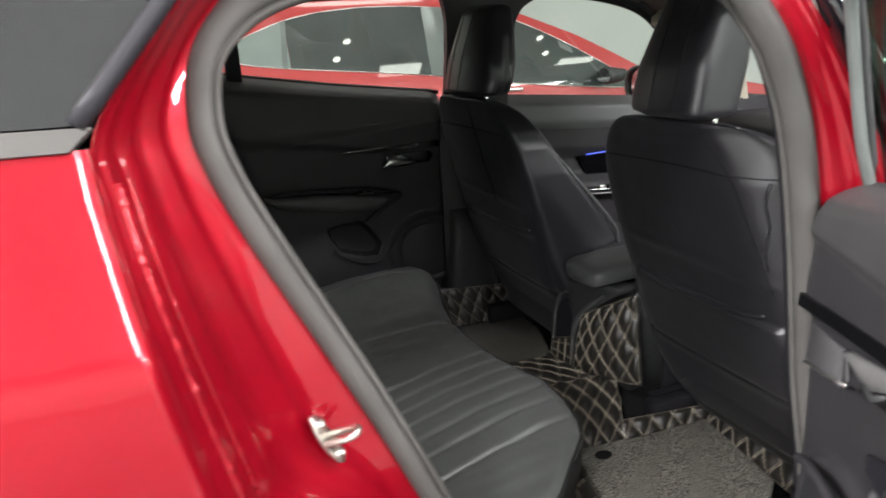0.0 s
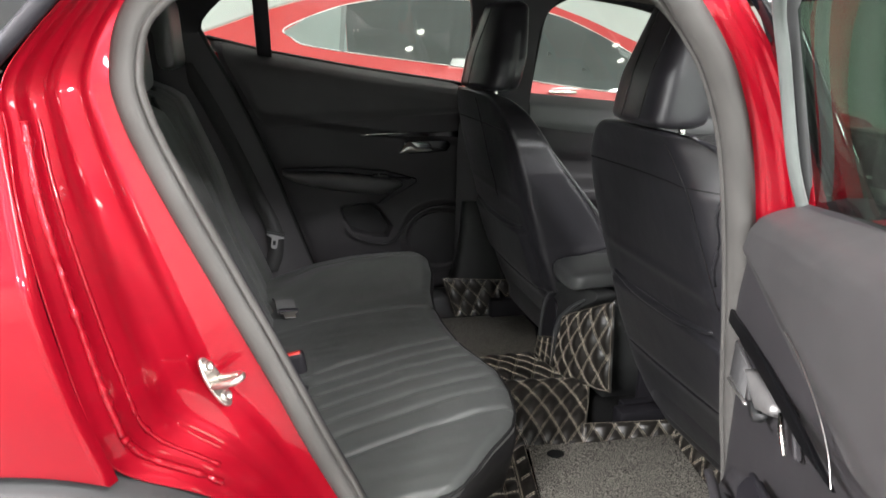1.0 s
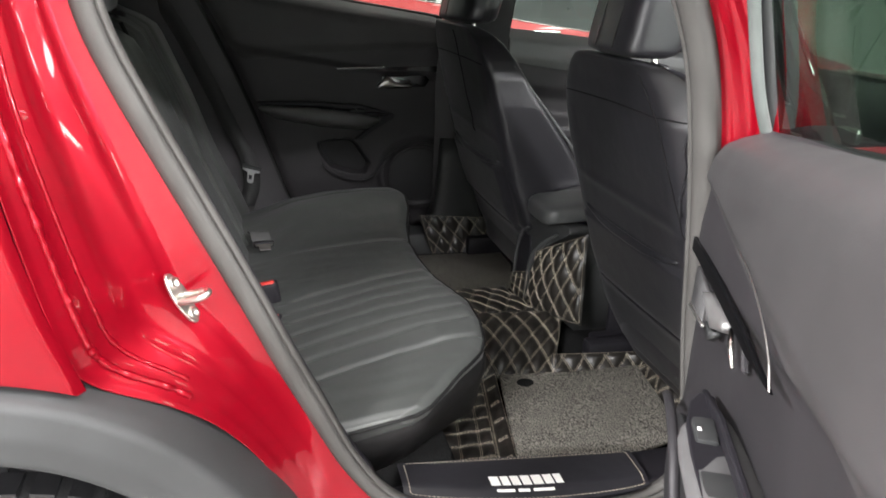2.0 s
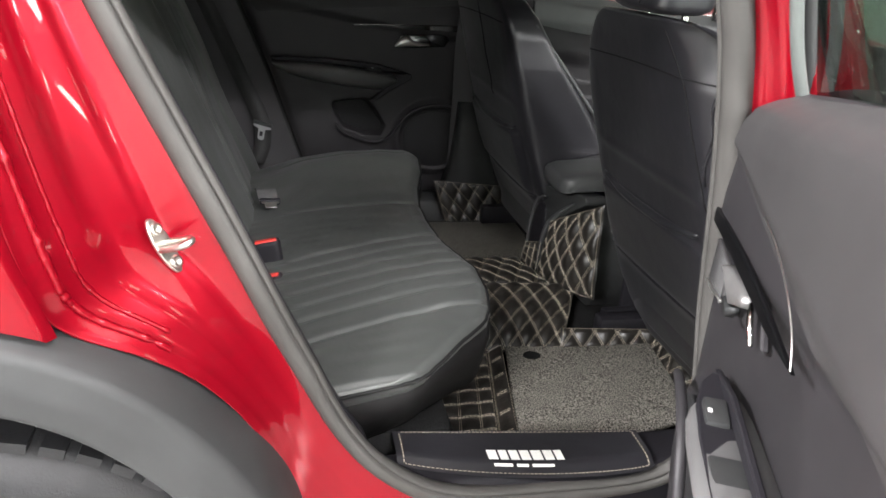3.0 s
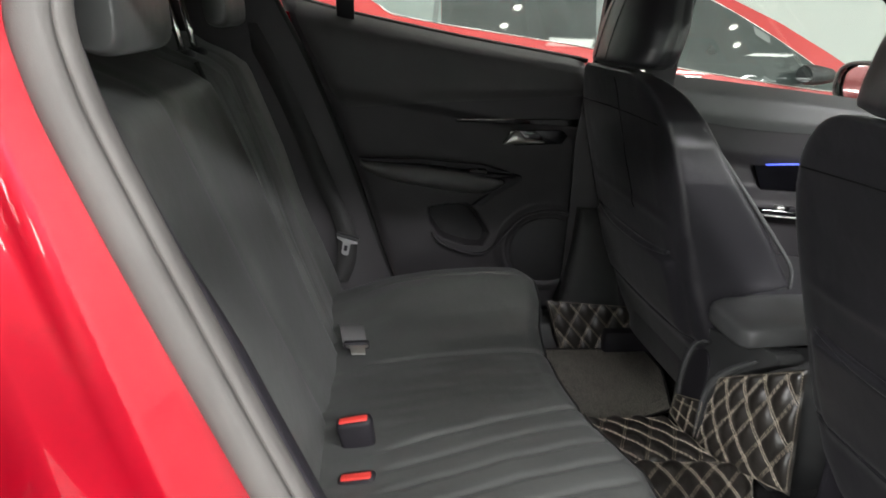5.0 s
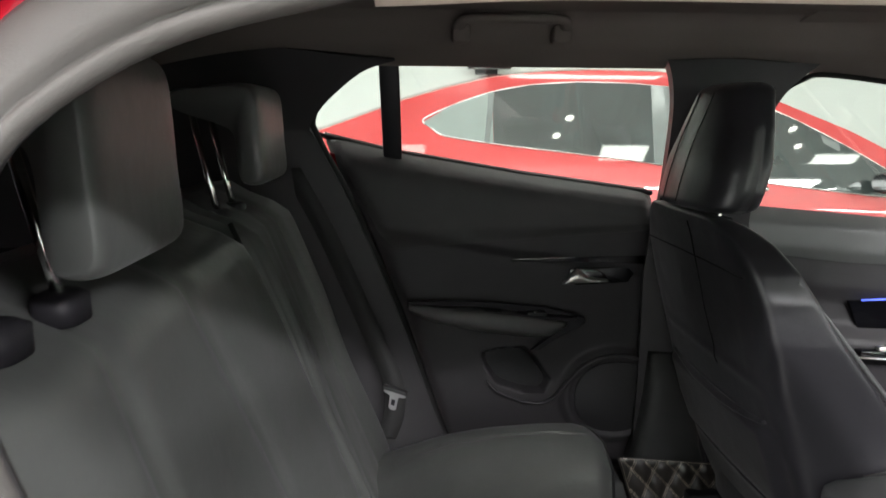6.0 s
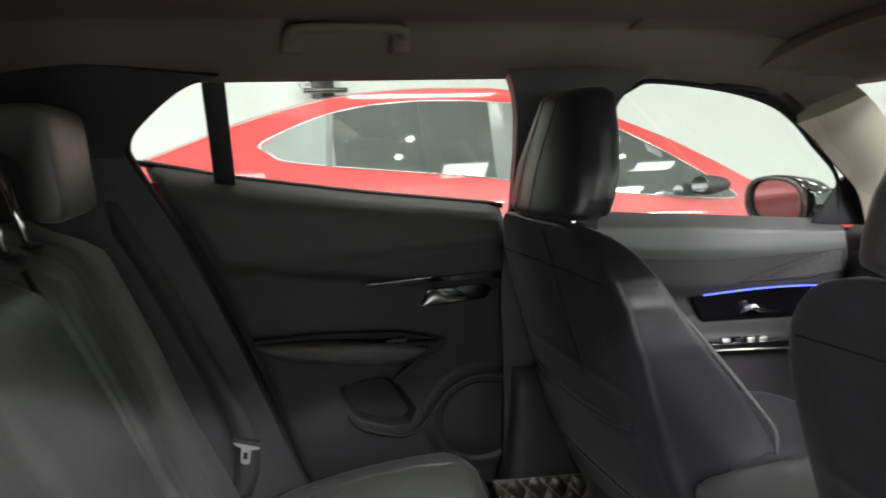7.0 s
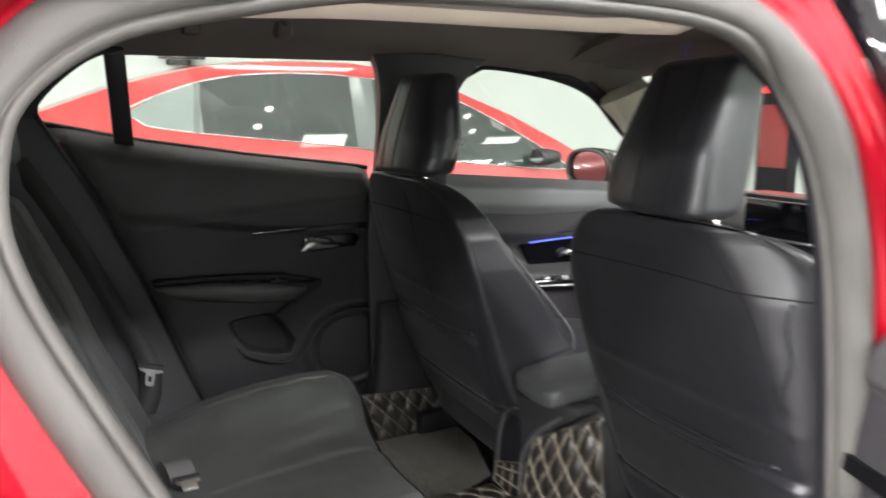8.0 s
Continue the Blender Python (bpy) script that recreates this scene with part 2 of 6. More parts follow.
def se_ring(cx, cy, z, hx, hy, e=4.0, n=36, tilt=0.0):
    """A rounded rectangle in the level of z; tilt shifts x by y."""
    out = []
    for j in range(n):
        a = 2 * math.pi * j / n
        c, s = math.cos(a), math.sin(a)
        x = math.copysign(abs(c) ** (2 / e), c) * hx
        y = math.copysign(abs(s) ** (2 / e), s) * hy
        out.append(Vector((cx + x, cy + y, z + tilt * x)))
    return out


def box(x0, x1, y0, y1, z0, z1, bevel=0.0, seg=2):
    bm = bmesh.new()
    bmesh.ops.create_cube(bm, size=1)
    for v in bm.verts:
        v.co = Vector(((x0 + x1) / 2 + v.co.x * (x1 - x0), (y0 + y1) / 2 + v.co.y * (y1 - y0), (z0 + z1) / 2 + v.co.z * (z1 - z0)))
    if bevel:
        bmesh.ops.bevel(bm, geom=bm.edges[:], offset=bevel, segments=seg, affect="EDGES", profile=0.5)
    me = bpy.data.meshes.new("box")
    bmesh.ops.recalc_face_normals(bm, faces=bm.faces)
    bm.to_mesh(me)
    bm.free()
    me.shade_smooth()
    me.set_sharp_from_angle(angle=radians(40))
    return me


def plate(outline, thick, to3d, bevel=0.0, seg=2):
    """A slab with a 2D outline; to3d(u, v, w) places it, w from 0 to thick."""
    bm = bmesh.new()
    vs = [bm.verts.new((u, v, 0)) for u, v in outline]
    f = bm.faces.new(vs)
    r = bmesh.ops.extrude_face_region(bm, geom=[f])
    for v in r["geom"]:
        if isinstance(v, bmesh.types.BMVert):
            v.co.z += thick
    if bevel:
        bmesh.ops.bevel(bm, geom=bm.edges[:], offset=bevel, segments=seg, affect="EDGES", profile=0.5, clamp_overlap=True)
    for v in bm.verts:
        v.co = Vector(to3d(v.co.x, v.co.y, v.co.z))
    me = bpy.data.meshes.new("plate")
    bmesh.ops.recalc_face_normals(bm, faces=bm.faces)
    bm.to_mesh(me)
    bm.free()
    me.shade_smooth()
    me.set_sharp_from_angle(angle=radians(35))
    return me


def sheet(fn, nu, nv, thick=0.0):
    """A surface fn(u, v) for u, v from 0 to 1, thickened along z-normal by a second skin when thick is given."""
    verts = [Vector(fn(i / nu, j / nv)) for i in range(nu + 1) for j in range(nv + 1)]
    w = nv + 1
    faces = [(i * w + j, (i + 1) * w + j, (i + 1) * w + j + 1, i * w + j + 1) for i in range(nu) for j in range(nv)]
    me = mesh(verts, faces)
    if thick:
        bm = bmesh.new()
        bm.from_mesh(me)
        bmesh.ops.solidify(bm, geom=bm.faces[:], thickness=thick)
        bmesh.ops.recalc_face_normals(bm, faces=bm.faces)
        bm.to_mesh(me)
        bm.free()
        me.shade_smooth()
        me.set_sharp_from_angle(angle=radians(50))
    return me


def join(*meshes):
    bm = bmesh.new()
    for me in meshes:
        bm.from_mesh(me)
    me = bpy.data.meshes.new("joined")
    bm.to_mesh(me)
    bm.free()
    me.shade_smooth()
    me.set_sharp_from_angle(angle=radians(40))
    return me


def lerp(a, b, f):
    return a + (b - a) * f


def table(pairs, x):
    """Straight interpolation in a short table of (x, y)."""
    if x <= pairs[0][0]:
        return pairs[0][1]
    for (a, p), (b, q) in zip(pairs, pairs[1:]):
        if x <= b:
            return p + (q - p) * (x - a) / (b - a)
    return pairs[-1][1]


def smooth(a, b, x):
    f = max(0.0, min(1.0, (x - a) / (b - a)))
    return f * f * (3 - 2 * f)


# ---- the hall ----
def hall():
    x0, x1, y0, y1 = -6.0, 9.0, -7.0, 5.4
    floor = tagged(part("floor", box(x0, x1, y0, y1, -0.12, -0.004), M_GROUT), "grey polished tile floor of a car showroom", "floor", kind="structure")
    tile = box(0.003, 0.797, 0.003, 0.797, -0.003, 0.004, 0.0015, 1)
    tile.materials.append(M_FLOOR)
    for i in range(14):
        for j in range(13):
            t = new("tile", tile)
            t.parent = floor
            t.location = (-4.2 + 0.8 * i, -5.2 + 0.8 * j, 0)
    for name, b, lab in (("wall_north", (x0, x1, y1, y1 + 0.2), "plain white painted showroom wall"), ("wall_south", (x0, x1, y0 - 0.2, y0), "plain white painted wall"),
                         ("wall_west", (x0 - 0.2, x0, y0, y1), "plain white painted wall"), ("wall_east", (x1, x1 + 0.2, y0, y1), "plain white painted wall")):
        tagged(part(name, box(*b, -0.12, CEIL + 0.1), M_WALL), lab, "wall", kind="structure")
    tagged(part("ceiling", box(x0, x1, y0, y1, CEIL, CEIL + 0.1), M_CEIL), "white showroom ceiling with light panels", "ceiling", kind="structure")
    for px, py, watts in ADDED_PANELS:
        p = thing("ceiling_light", "square-edged bright white ceiling panel, added out of view to brighten the car", "ceiling light", "ceiling lights")
        p.location = (px, py, CEIL)
        part("frame", join(box(-0.62, -0.58, -0.32, 0.32, -0.04, 0.0, 0.004), box(0.58, 0.62, -0.32, 0.32, -0.04, 0.0, 0.004),
                           box(-0.58, 0.58, -0.32, -0.28, -0.04, 0.0, 0.004), box(-0.58, 0.58, 0.28, 0.32, -0.04, 0.0, 0.004)), M_CEIL, p)
        part("diffuser", box(-0.58, 0.58, -0.28, 0.28, -0.03, -0.012), M_LIGHT, p)
    for px, py in SMALL:
        p = thing("ceiling_light", "small square white ceiling light panel", "ceiling light", "small ceiling lights")
        p.location = (px, py, CEIL)
        part("frame", join(box(-0.26, -0.225, -0.16, 0.16, -0.03, 0.0, 0.004), box(0.225, 0.26, -0.16, 0.16, -0.03, 0.0, 0.004),
                           box(-0.225, 0.225, -0.16, -0.125, -0.03, 0.0, 0.004), box(-0.225, 0.225, 0.125, 0.16, -0.03, 0.0, 0.004)), M_CEIL, p)
        part("diffuser", box(-0.225, 0.225, -0.125, 0.125, -0.02, -0.008), M_LIGHT, p)
    first = None
    for dx, dy in DOWN:
            m = pose(dx, dy, CEIL)
            if first is None:
                first = thing("downlight", "small round recessed ceiling downlight, switched on", "downlight", "downlights")
                first.matrix_basis = m
                part("rim", tube([(0.045 * math.cos(a / 12 * math.pi), 0.045 * math.sin(a / 12 * math.pi), -0.006) for a in range(24)], 0.010, 6, True), M_CEIL, first)
                part("bulb", loft([[Vector((r * math.cos(a / 12 * math.pi), r * math.sin(a / 12 * math.pi), z)) for a in range(24)] for r, z in ((0.036, -0.004), (0.032, -0.010), (0.014, -0.014))]), M_SPOT, first)
            else:
                copy_thing(first, m)


hall()

# ---- the red hatchback: body ----
YC = -0.045
car = thing("car", "glossy red crossover car with its rear passenger door open", "car")


def flange_y(x, z):
    """How far in the rubber round the opening lies."""
    rear = table([(0.50, -0.715), (0.90, -0.715), (1.05, -0.704), (1.13, -0.690), (1.20, -0.686), (1.25, -0.678), (1.31, -0.652), (1.36, -0.632)], z)
    y = lerp(rear, -0.688, smooth(0.15, 0.5, x))
    y = lerp(y, -0.715, smooth(0.80, 0.52, z))
    return lerp(y, -0.676, smooth(1.25, 1.37, z) * smooth(-0.04, 0.14, x))


def skin_y(x, z):
    y = -0.83 + 0.045 * smooth(0.3, 0.75, x) + 0.30 * max(0, z - 1.05) + 0.05 * smooth(0.75, 0.4, z)
    return y - 0.02 * math.exp(-((z - 0.98) / 0.12) ** 2)


# the line of the door opening and, point for point, the edge where the shut door would end
OPENING = [(0.45, 0.452), (0.30, 0.466), (0.204, 0.524), (0.142, 0.604), (0.094, 0.704), (0.057, 0.784), (0.023, 0.864), (-0.006, 0.929), (-0.036, 0.994), (-0.095, 1.120),
           (-0.122, 1.190), (-0.129, 1.238), (-0.115, 1.296), (-0.063, 1.344), (0.02, 1.368), (0.12, 1.380), (0.28, 1.382), (0.42, 1.374), (0.505, 1.342), (0.568, 1.27),
           (0.606, 1.20), (0.632, 1.12), (0.655, 1.0), (0.672, 0.88), (0.687, 0.74), (0.697, 0.60), (0.690, 0.500), (0.62, 0.455)]
SHUT = [(0.45, 0.37), (0.28, 0.37), (0.17, 0.392), (0.085, 0.50), (0.032, 0.641), (-0.02, 0.726), (-0.077, 0.778), (-0.153, 0.828), (-0.172, 0.90), (-0.206, 1.089),
        (-0.219, 1.18), (-0.220, 1.236), (-0.162, 1.312), (-0.095, 1.385), (0.0, 1.428), (0.13, 1.442), (0.28, 1.442), (0.44, 1.432), (0.545, 1.395), (0.625, 1.30),
        (0.668, 1.22), (0.70, 1.13), (0.725, 1.0), (0.742, 0.88), (0.756, 0.74), (0.765, 0.60), (0.75, 0.47), (0.67, 0.39)]
N_OPEN = 168
open_line = catmull([(x, flange_y(x, z), z) for x, z in OPENING], N_OPEN, True)
shut_line = catmull([(x, skin_y(x, z) + 0.012 + 0.050 * smooth(0.94, 0.66, z) * smooth(0.26, 0.06, x), z) for x, z in SHUT], N_OPEN, True)

# pressed steps of the painted door frame, from the rubber outwards: way across, share of the depth
STEPS = [(-0.06, 0.05), (0.0, 0.0), (0.10, 0.02), (0.26, 0.05), (0.34, 0.08), (0.37, 0.16), (0.42, 0.22), (0.56, 0.30), (0.64, 0.36), (0.67, 0.48), (0.71, 0.56), (0.80, 0.62),
         (0.86, 0.70), (0.885, 0.84), (0.92, 0.90), (0.96, 0.92), (0.985, 0.97), (1.0, 1.0), (1.012, 1.03), (1.02, 0.98)]


def seal_axes(i):
    """Half width, way across towards the outside, and facing of the rubber at a point of the opening."""
    a, b = open_line[i], shut_line[i]
    o = Vector((b.x - a.x, 0, b.z - a.z)).normalized()
    side = smooth(0.40, 0.56, a.x) * smooth(1.38, 1.30, a.z) * smooth(0.47, 0.60, a.z)
    th = radians(lerp(4.0, 78.0, side))
    c, s_ = math.cos(th), math.sin(th)
    return lerp(lerp(0.0172, 0.0215, smooth(1.28, 1.36, a.z)), 0.0225, side), o * c - Vector((0, s_, 0)), -o * s_ - Vector((0, c, 0))


def frame_ring(i):
    b = shut_line[i]
    w_, across, face = seal_axes(i)
    a = open_line[i] + across * w_ * 0.55
    out = [a - across * w_ * 0.5 - face * 0.006]
    soft = (0.08 + 0.72 * smooth(0.90, 0.72, a.z)) * smooth(1.24, 1.12, a.z) if a.x < 0.3 else 0.0
    for w, d in STEPS[1:]:
        p = a.lerp(b, w)
        d = lerp(d, max(0.0, w) ** 1.35, soft)
        out.append(Vector((p.x, lerp(a.y, b.y, d), p.z)))
    return out


part("door_frame", loft([frame_ring(i) for i in range(N_OPEN)], closed=False, caps=False, loop=True), M_RED, car, "glossy red painted door frame with pressed steps")



def sealer_run(w, r, lo, hi, seed):
    """A hand-laid bead of painted sealer along one of the pressed steps behind the opening."""
    pts, radii = [], []
    for i in range(N_OPEN):
        ring = frame_ring(i)
        if open_line[i].x < 0.25 and lo < open_line[i].z < hi:
            k = min(range(len(STEPS)), key=lambda j: abs(STEPS[j][0] - w))
            pts.append(ring[k])
    pts = catmull(pts, 260)
    for p in pts:
        n = noise.noise(Vector((p.z * 60, seed, 0))) + 0.6 * noise.noise(Vector((p.z * 170, seed, 3)))
        radii.append(r * (1.0 + 0.55 * n))
    part("sealer_bead", tube([p + Vector((0, 0.0012 * noise.noise(Vector((p.z * 90, seed, 5))), 0)) for p in pts], radii, 8), M_RED, car, "lumpy painted sealer bead in the door frame")


sealer_run(0.80, 0.0030, 0.86, 1.20, 1.0)
sealer_run(0.885, 0.0046, 0.84, 1.20, 9.0)


def seal_ring(i):
    w, across, face = seal_axes(i)
    prof = [(-0.94, -0.008), (-1.05, 0.002), (-0.98, 0.009), (-0.80, 0.013), (-0.63, 0.013), (-0.58, 0.008), (-0.48, 0.008), (-0.43, 0.014), (-0.1, 0.016), (0.35, 0.015), (0.75, 0.010), (0.97, 0.002), (0.9, -0.012)]
    return [open_line[i] + across * (w * u) + face * v for u, v in prof]


part("door_seal", loft([seal_ring(i) for i in range(N_OPEN)], loop=True), M_SEAL, car, "grey rubber weatherstrip round the door opening")


def reveal_ring(i):
    w, across, face = seal_axes(i)
    a, b = open_line[i], shut_line[i]
    o = Vector((b.x - a.x, 0, b.z - a.z)).normalized()
    e = a - across * w
    deep = lerp(1.0, 0.30, smooth(1.0, 1.15, a.z)) if a.x < 0.3 else 0.45
    return [e + o * u + Vector((0, v * deep, 0)) for u, v in ((0.001, 0.004), (0.000, 0.012), (0.006, 0.040), (0.020, 0.060), (0.034, 0.058), (0.020, 0.006))]


def roof_strip_ring(i):
    a, b = open_line[i], shut_line[i]
    a = Vector((a.x, a.y, max(a.z, 1.385)))
    o = Vector((b.x - a.x, 0, b.z - a.z)).normalized().lerp(Vector((0, 0, 1)), 0.7)
    prof = [(0.004, 0.020), (-0.012, 0.020), (-0.020, 0.026), (-0.027, 0.045), (-0.031, 0.062), (-0.028, 0.072), (-0.015, 0.078), (0.03, 0.080), (0.02, 0.03)]
    return [Vector((a.x + o.x * u, a.y + v, a.z + o.z * u)) for u, v in prof]


top_run = [i for i in range(N_OPEN) if open_line[i].z > 1.33 and 0.022 < open_line[i].x < 0.46]
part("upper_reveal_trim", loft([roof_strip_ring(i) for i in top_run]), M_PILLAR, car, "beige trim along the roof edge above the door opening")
rest = [i for i in range(N_OPEN) if i not in top_run and open_line[i].z > 0.56]
for run in ([i for i in rest if open_line[i].x < 0.3], [i for i in rest if open_line[i].x > 0.3]):
    part("reveal_trim", loft([reveal_ring(i) for i in run if open_line[i].z < 1.22]), M_PLASTIC, car, "black inner trim edge of the door opening")
    part("corner_reveal", loft([reveal_ring(i) for i in run if open_line[i].z > 1.20]), M_PLASTIC, car, "black inner lining of the upper door corner")


# quarter panel behind the door, over the wheel arch
ARCH = (-0.30, 0.36, 0.405, 0.495)


def arch_z(x, grow=0.0):
    cx, cz, a, b = ARCH
    f = (x - cx) / (a + grow)
    return cz + (b + grow) * math.sqrt(max(0.0, 1 - f * f)) if abs(f) < 1 else cz


def quarter(u, v):
    zt = 1.225
    z_edge = lerp(0.825, zt, v)
    x_edge = table([(0.80, -0.148), (0.90, -0.174), (1.089, -0.208), (1.18, -0.221), (1.236, -0.224)], z_edge)
    x = lerp(x_edge, -1.15, u ** 1.25)
    zb = arch_z(x, 0.004) if x > -0.70 else 0.45
    z = lerp(max(zb, 0.45), zt + 0.02 * u, v)
    edge = 0.014 * math.exp(-u * 230)
    return (x, skin_y(x, z) + edge + 0.16 * u * u * smooth(0.0, 1.0, u), z)


part("quarter_panel", sheet(quarter, 60, 28), M_RED, car, "glossy red rear quarter panel")


def quarter_top(u, v):
    x = lerp(-0.240, -1.15, u)
    z = lerp(1.225, 1.243, v)
    return (x + 0.02 * v, skin_y(x, z) - 0.006 + 0.14 * u * u * u, z + 0.02 * u)


part("window_moulding", sheet(quarter_top, 20, 3, 0.012), M_SEAL, car, "grey rubber moulding under the rear side glass")


def side_glass(u, v):
    z = lerp(1.244, 1.46, v)
    x = lerp(lerp(-0.235, -0.055, v), -1.1, u)
    return (x, skin_y(x, z) + 0.006 + 0.14 * u * u * u, z + 0.02 * u)


part("rear_side_glass", sheet(side_glass, 24, 12, 0.006), M_TINT, car, "dark tinted rear side window with reflections")
part("glass_edge_trim", tube([(lerp(-0.232, -0.05, k / 8), skin_y(-0.1, lerp(1.244, 1.455, k / 8)) - 0.002, lerp(1.244, 1.455, k / 8)) for k in range(9)], 0.009, 8), M_PLASTIC, car, "gloss black edge of the rear side glass")


# wheel-arch cladding, tyre and rim
def cladding(u, v):
    cx, cz, a, b = ARCH
    ang = lerp(-0.25, math.pi + 0.25, u)
    s = lerp(0.0, 1.0, v)
    aa, bb = lerp(a, 0.315, s), lerp(b, 0.405, s)
    x, z = cx + aa * math.cos(ang), cz + bb * math.sin(ang)
    d = table([(0, 0.085), (0.012, 0.0), (0.03, -0.016), (0.12, -0.030), (0.5, -0.036), (0.9, -0.032), (0.97, -0.02), (1.0, 0.02)], s)
    return (x, -0.822 + d + 0.04 * smooth(0.7, 0.3, z), z)


part("arch_cladding", sheet(cladding, 80, 14, 0.006), M_CLAD, car, "grey unpainted plastic wheel-arch cladding")


def arch_liner(u, v):
    cx, cz, a, b = ARCH
    ang = lerp(-0.3, math.pi + 0.3, u)
    return (cx + 0.318 * math.cos(ang), lerp(-0.80, -0.52, v), cz + 0.408 * math.sin(ang))


part("arch_liner", sheet(arch_liner, 30, 4, 0.004), M_CARPET2, car)

wheel = part("wheel", loft([[Vector((-0.30 + r * math.cos(2 * math.pi * j / 40), y, 0.345 + r * math.sin(2 * math.pi * j / 40))) for j in range(40)]
                            for r, y in ((0.22, -0.80), (0.225, -0.812), (0.29, -0.815), (0.325, -0.80), (0.345, -0.775), (0.347, -0.70), (0.345, -0.62), (0.32, -0.60), (0.22, -0.60))]), M_TYRE, car, "black rear tyre with tread")
part("rim", loft([[Vector((-0.30 + r * math.cos(2 * math.pi * j / 40), y, 0.345 + r * math.sin(2 * math.pi * j / 40))) for j in range(40)]
                  for r, y in ((0.226, -0.813), (0.215, -0.806), (0.20, -0.77), (0.06, -0.775), (0.05, -0.80), (0.01, -0.80))]), M_RIM, wheel)
blocks = []
for k in range(56):
    a = 2 * math.pi * k / 56
    for y0 in (-0.785, -0.735, -0.685, -0.635):
        c, s_ = math.cos(a + y0), math.sin(a + y0)
        bm_ = box(-0.013, 0.013, y0 - 0.02, y0 + 0.02, 0.340, 0.353)
        bm_.transform(Matrix.Translation((-0.30, 0, 0.345)) @ Matrix.Rotation(a + y0, 4, "Y"))
        blocks.append(bm_)
part("tread", join(*blocks), M_TYRE, wheel)

# front half of the near side beyond the B-pillar: shut front door, rocker
def front_skin(u, v):
    z = lerp(0.36, 1.06, v)
    x = lerp(0.762 - 0.02 * smooth(0.5, 0.36, z), 1.95, u)
    return (x, skin_y(x, z) + 0.004, z)


part("front_door_skin", sheet(front_skin, 20, 20, 0.01), M_RED, car, "glossy red skin of the shut front door")


def rocker(u, v):
    x = lerp(0.02, 2.0, u)
    z = lerp(0.20, 0.39, v)
    return (x, -0.80 - 0.03 * math.sin(v * math.pi) + 0.02 * v, z)


part("sill_cladding", sheet(rocker, 20, 8, 0.01), M_CLAD, car, "grey plastic sill cladding")
part("front_frame", tube([(0.77, -0.775, 1.06), (0.72, -0.76, 1.15), (0.66, -0.72, 1.28), (0.60, -0.69, 1.385), (0.70, -0.672, 1.43), (1.0, -0.665, 1.42), (1.3, -0.68, 1.36), (1.55, -0.70, 1.22), (1.75, -0.72, 1.08)], 0.022, 8), M_GLOSS, car)
part("front_side_glass", plate([(0.76, 1.06), (0.62, 1.38), (0.72, 1.42), (1.0, 1.41), (1.3, 1.35), (1.74, 1.07)], 0.005, lambda u, v, w: (u, -0.775 + 0.30 * max(0, v - 1.05) + w, v)), M_GLASS, car).visible_shadow = False

# striker on the door frame
striker = part("striker", plate([(0.044 * math.cos(a / 10 * math.pi) * 0.36, 0.044 * math.sin(a / 10 * math.pi)) for a in range(20)], 0.006, lambda u, v, w: (u, v, w), 0.0015, 1), M_STEEL, car, "zinc-plated door striker plate with two bolts")
part("striker_loop", tube(catmull([(-0.010, 0.0, 0.003), (-0.010, -0.002, 0.028), (-0.008, -0.002, 0.044), (0.0, -0.002, 0.050), (0.008, -0.002, 0.044), (0.010, -0.002, 0.028), (0.010, 0.0, 0.003)], 24), 0.0056, 8), M_STEEL, striker)
for sgn in (-1, 1):
    part("bolt", loft([[Vector((r * math.cos(k / 6 * math.pi), sgn * 0.027 + r * math.sin(k / 6 * math.pi), z)) for k in range(12)] for r, z in ((0.010, 0.004), (0.0095, 0.010), (0.006, 0.011), (0.005, 0.007))]), M_STEEL, striker)
sv = Vector((-0.42, 0.0, 0.907))
sw = Vector((0.80, -0.48, 0.34))
sw = (sw - sv * sw.dot(sv)).normalized()
su = sv.cross(sw)
striker.matrix_basis = Matrix(((su.x, sv.x, sw.x, -0.060), (su.y, sv.y, sw.y, -0.741), (su.z, sv.z, sw.z, 0.890), (0, 0, 0, 1))) @ Matrix.Scale(0.80, 4)

# roof skin and headliner


def headliner(u, v):
    x = lerp(-0.75, 1.27, u)
    s = lerp(-1, 1, v)
    y = YC + 0.005 + s * 0.625
    z_mid = 1.515 - 0.05 * smooth(1.1, 1.6, x) - 0.07 * smooth(-0.1, -0.8, x)
    edge = (0.060 + 0.02 * (s < 0)) * smooth(0.74, 0.86, abs(s)) + 0.03 * smooth(0.84, 1.0, abs(s))
    rim = (0.02 * smooth(0.75, 1.15, x) + 0.16 * smooth(1.1, 1.9, x)) * smooth(0.6, 1.0, abs(s))
    lowside = 0.035 * smooth(0.8, 1.0, -s) * smooth(0.6, 0.3, x)
    return (x, y, z_mid - edge - rim - lowside)


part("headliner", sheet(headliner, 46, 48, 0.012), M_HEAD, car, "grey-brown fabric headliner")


def roof(u, v):
    x = lerp(-0.95, 1.24, u)
    s = lerp(-1, 1, v)
    return (x, YC + s * 0.67, 1.545 - 0.09 * abs(s) ** 3 - 0.05 * smooth(1.0, 1.45, x) - 0.06 * smooth(0, -0.95, x))


part("roof_panel", sheet(roof, 24, 24, 0.008), M_RED, car, "red roof panel")

part("roof_lining", sheet(lambda u, v: (lambda p: (p[0], p[1], p[2] - 0.016))(roof(lerp(0.80, 0.995, u), lerp(0.03, 0.97, v))), 8, 16, 0.004), M_HEAD, car, "fabric lining under the front of the roof")

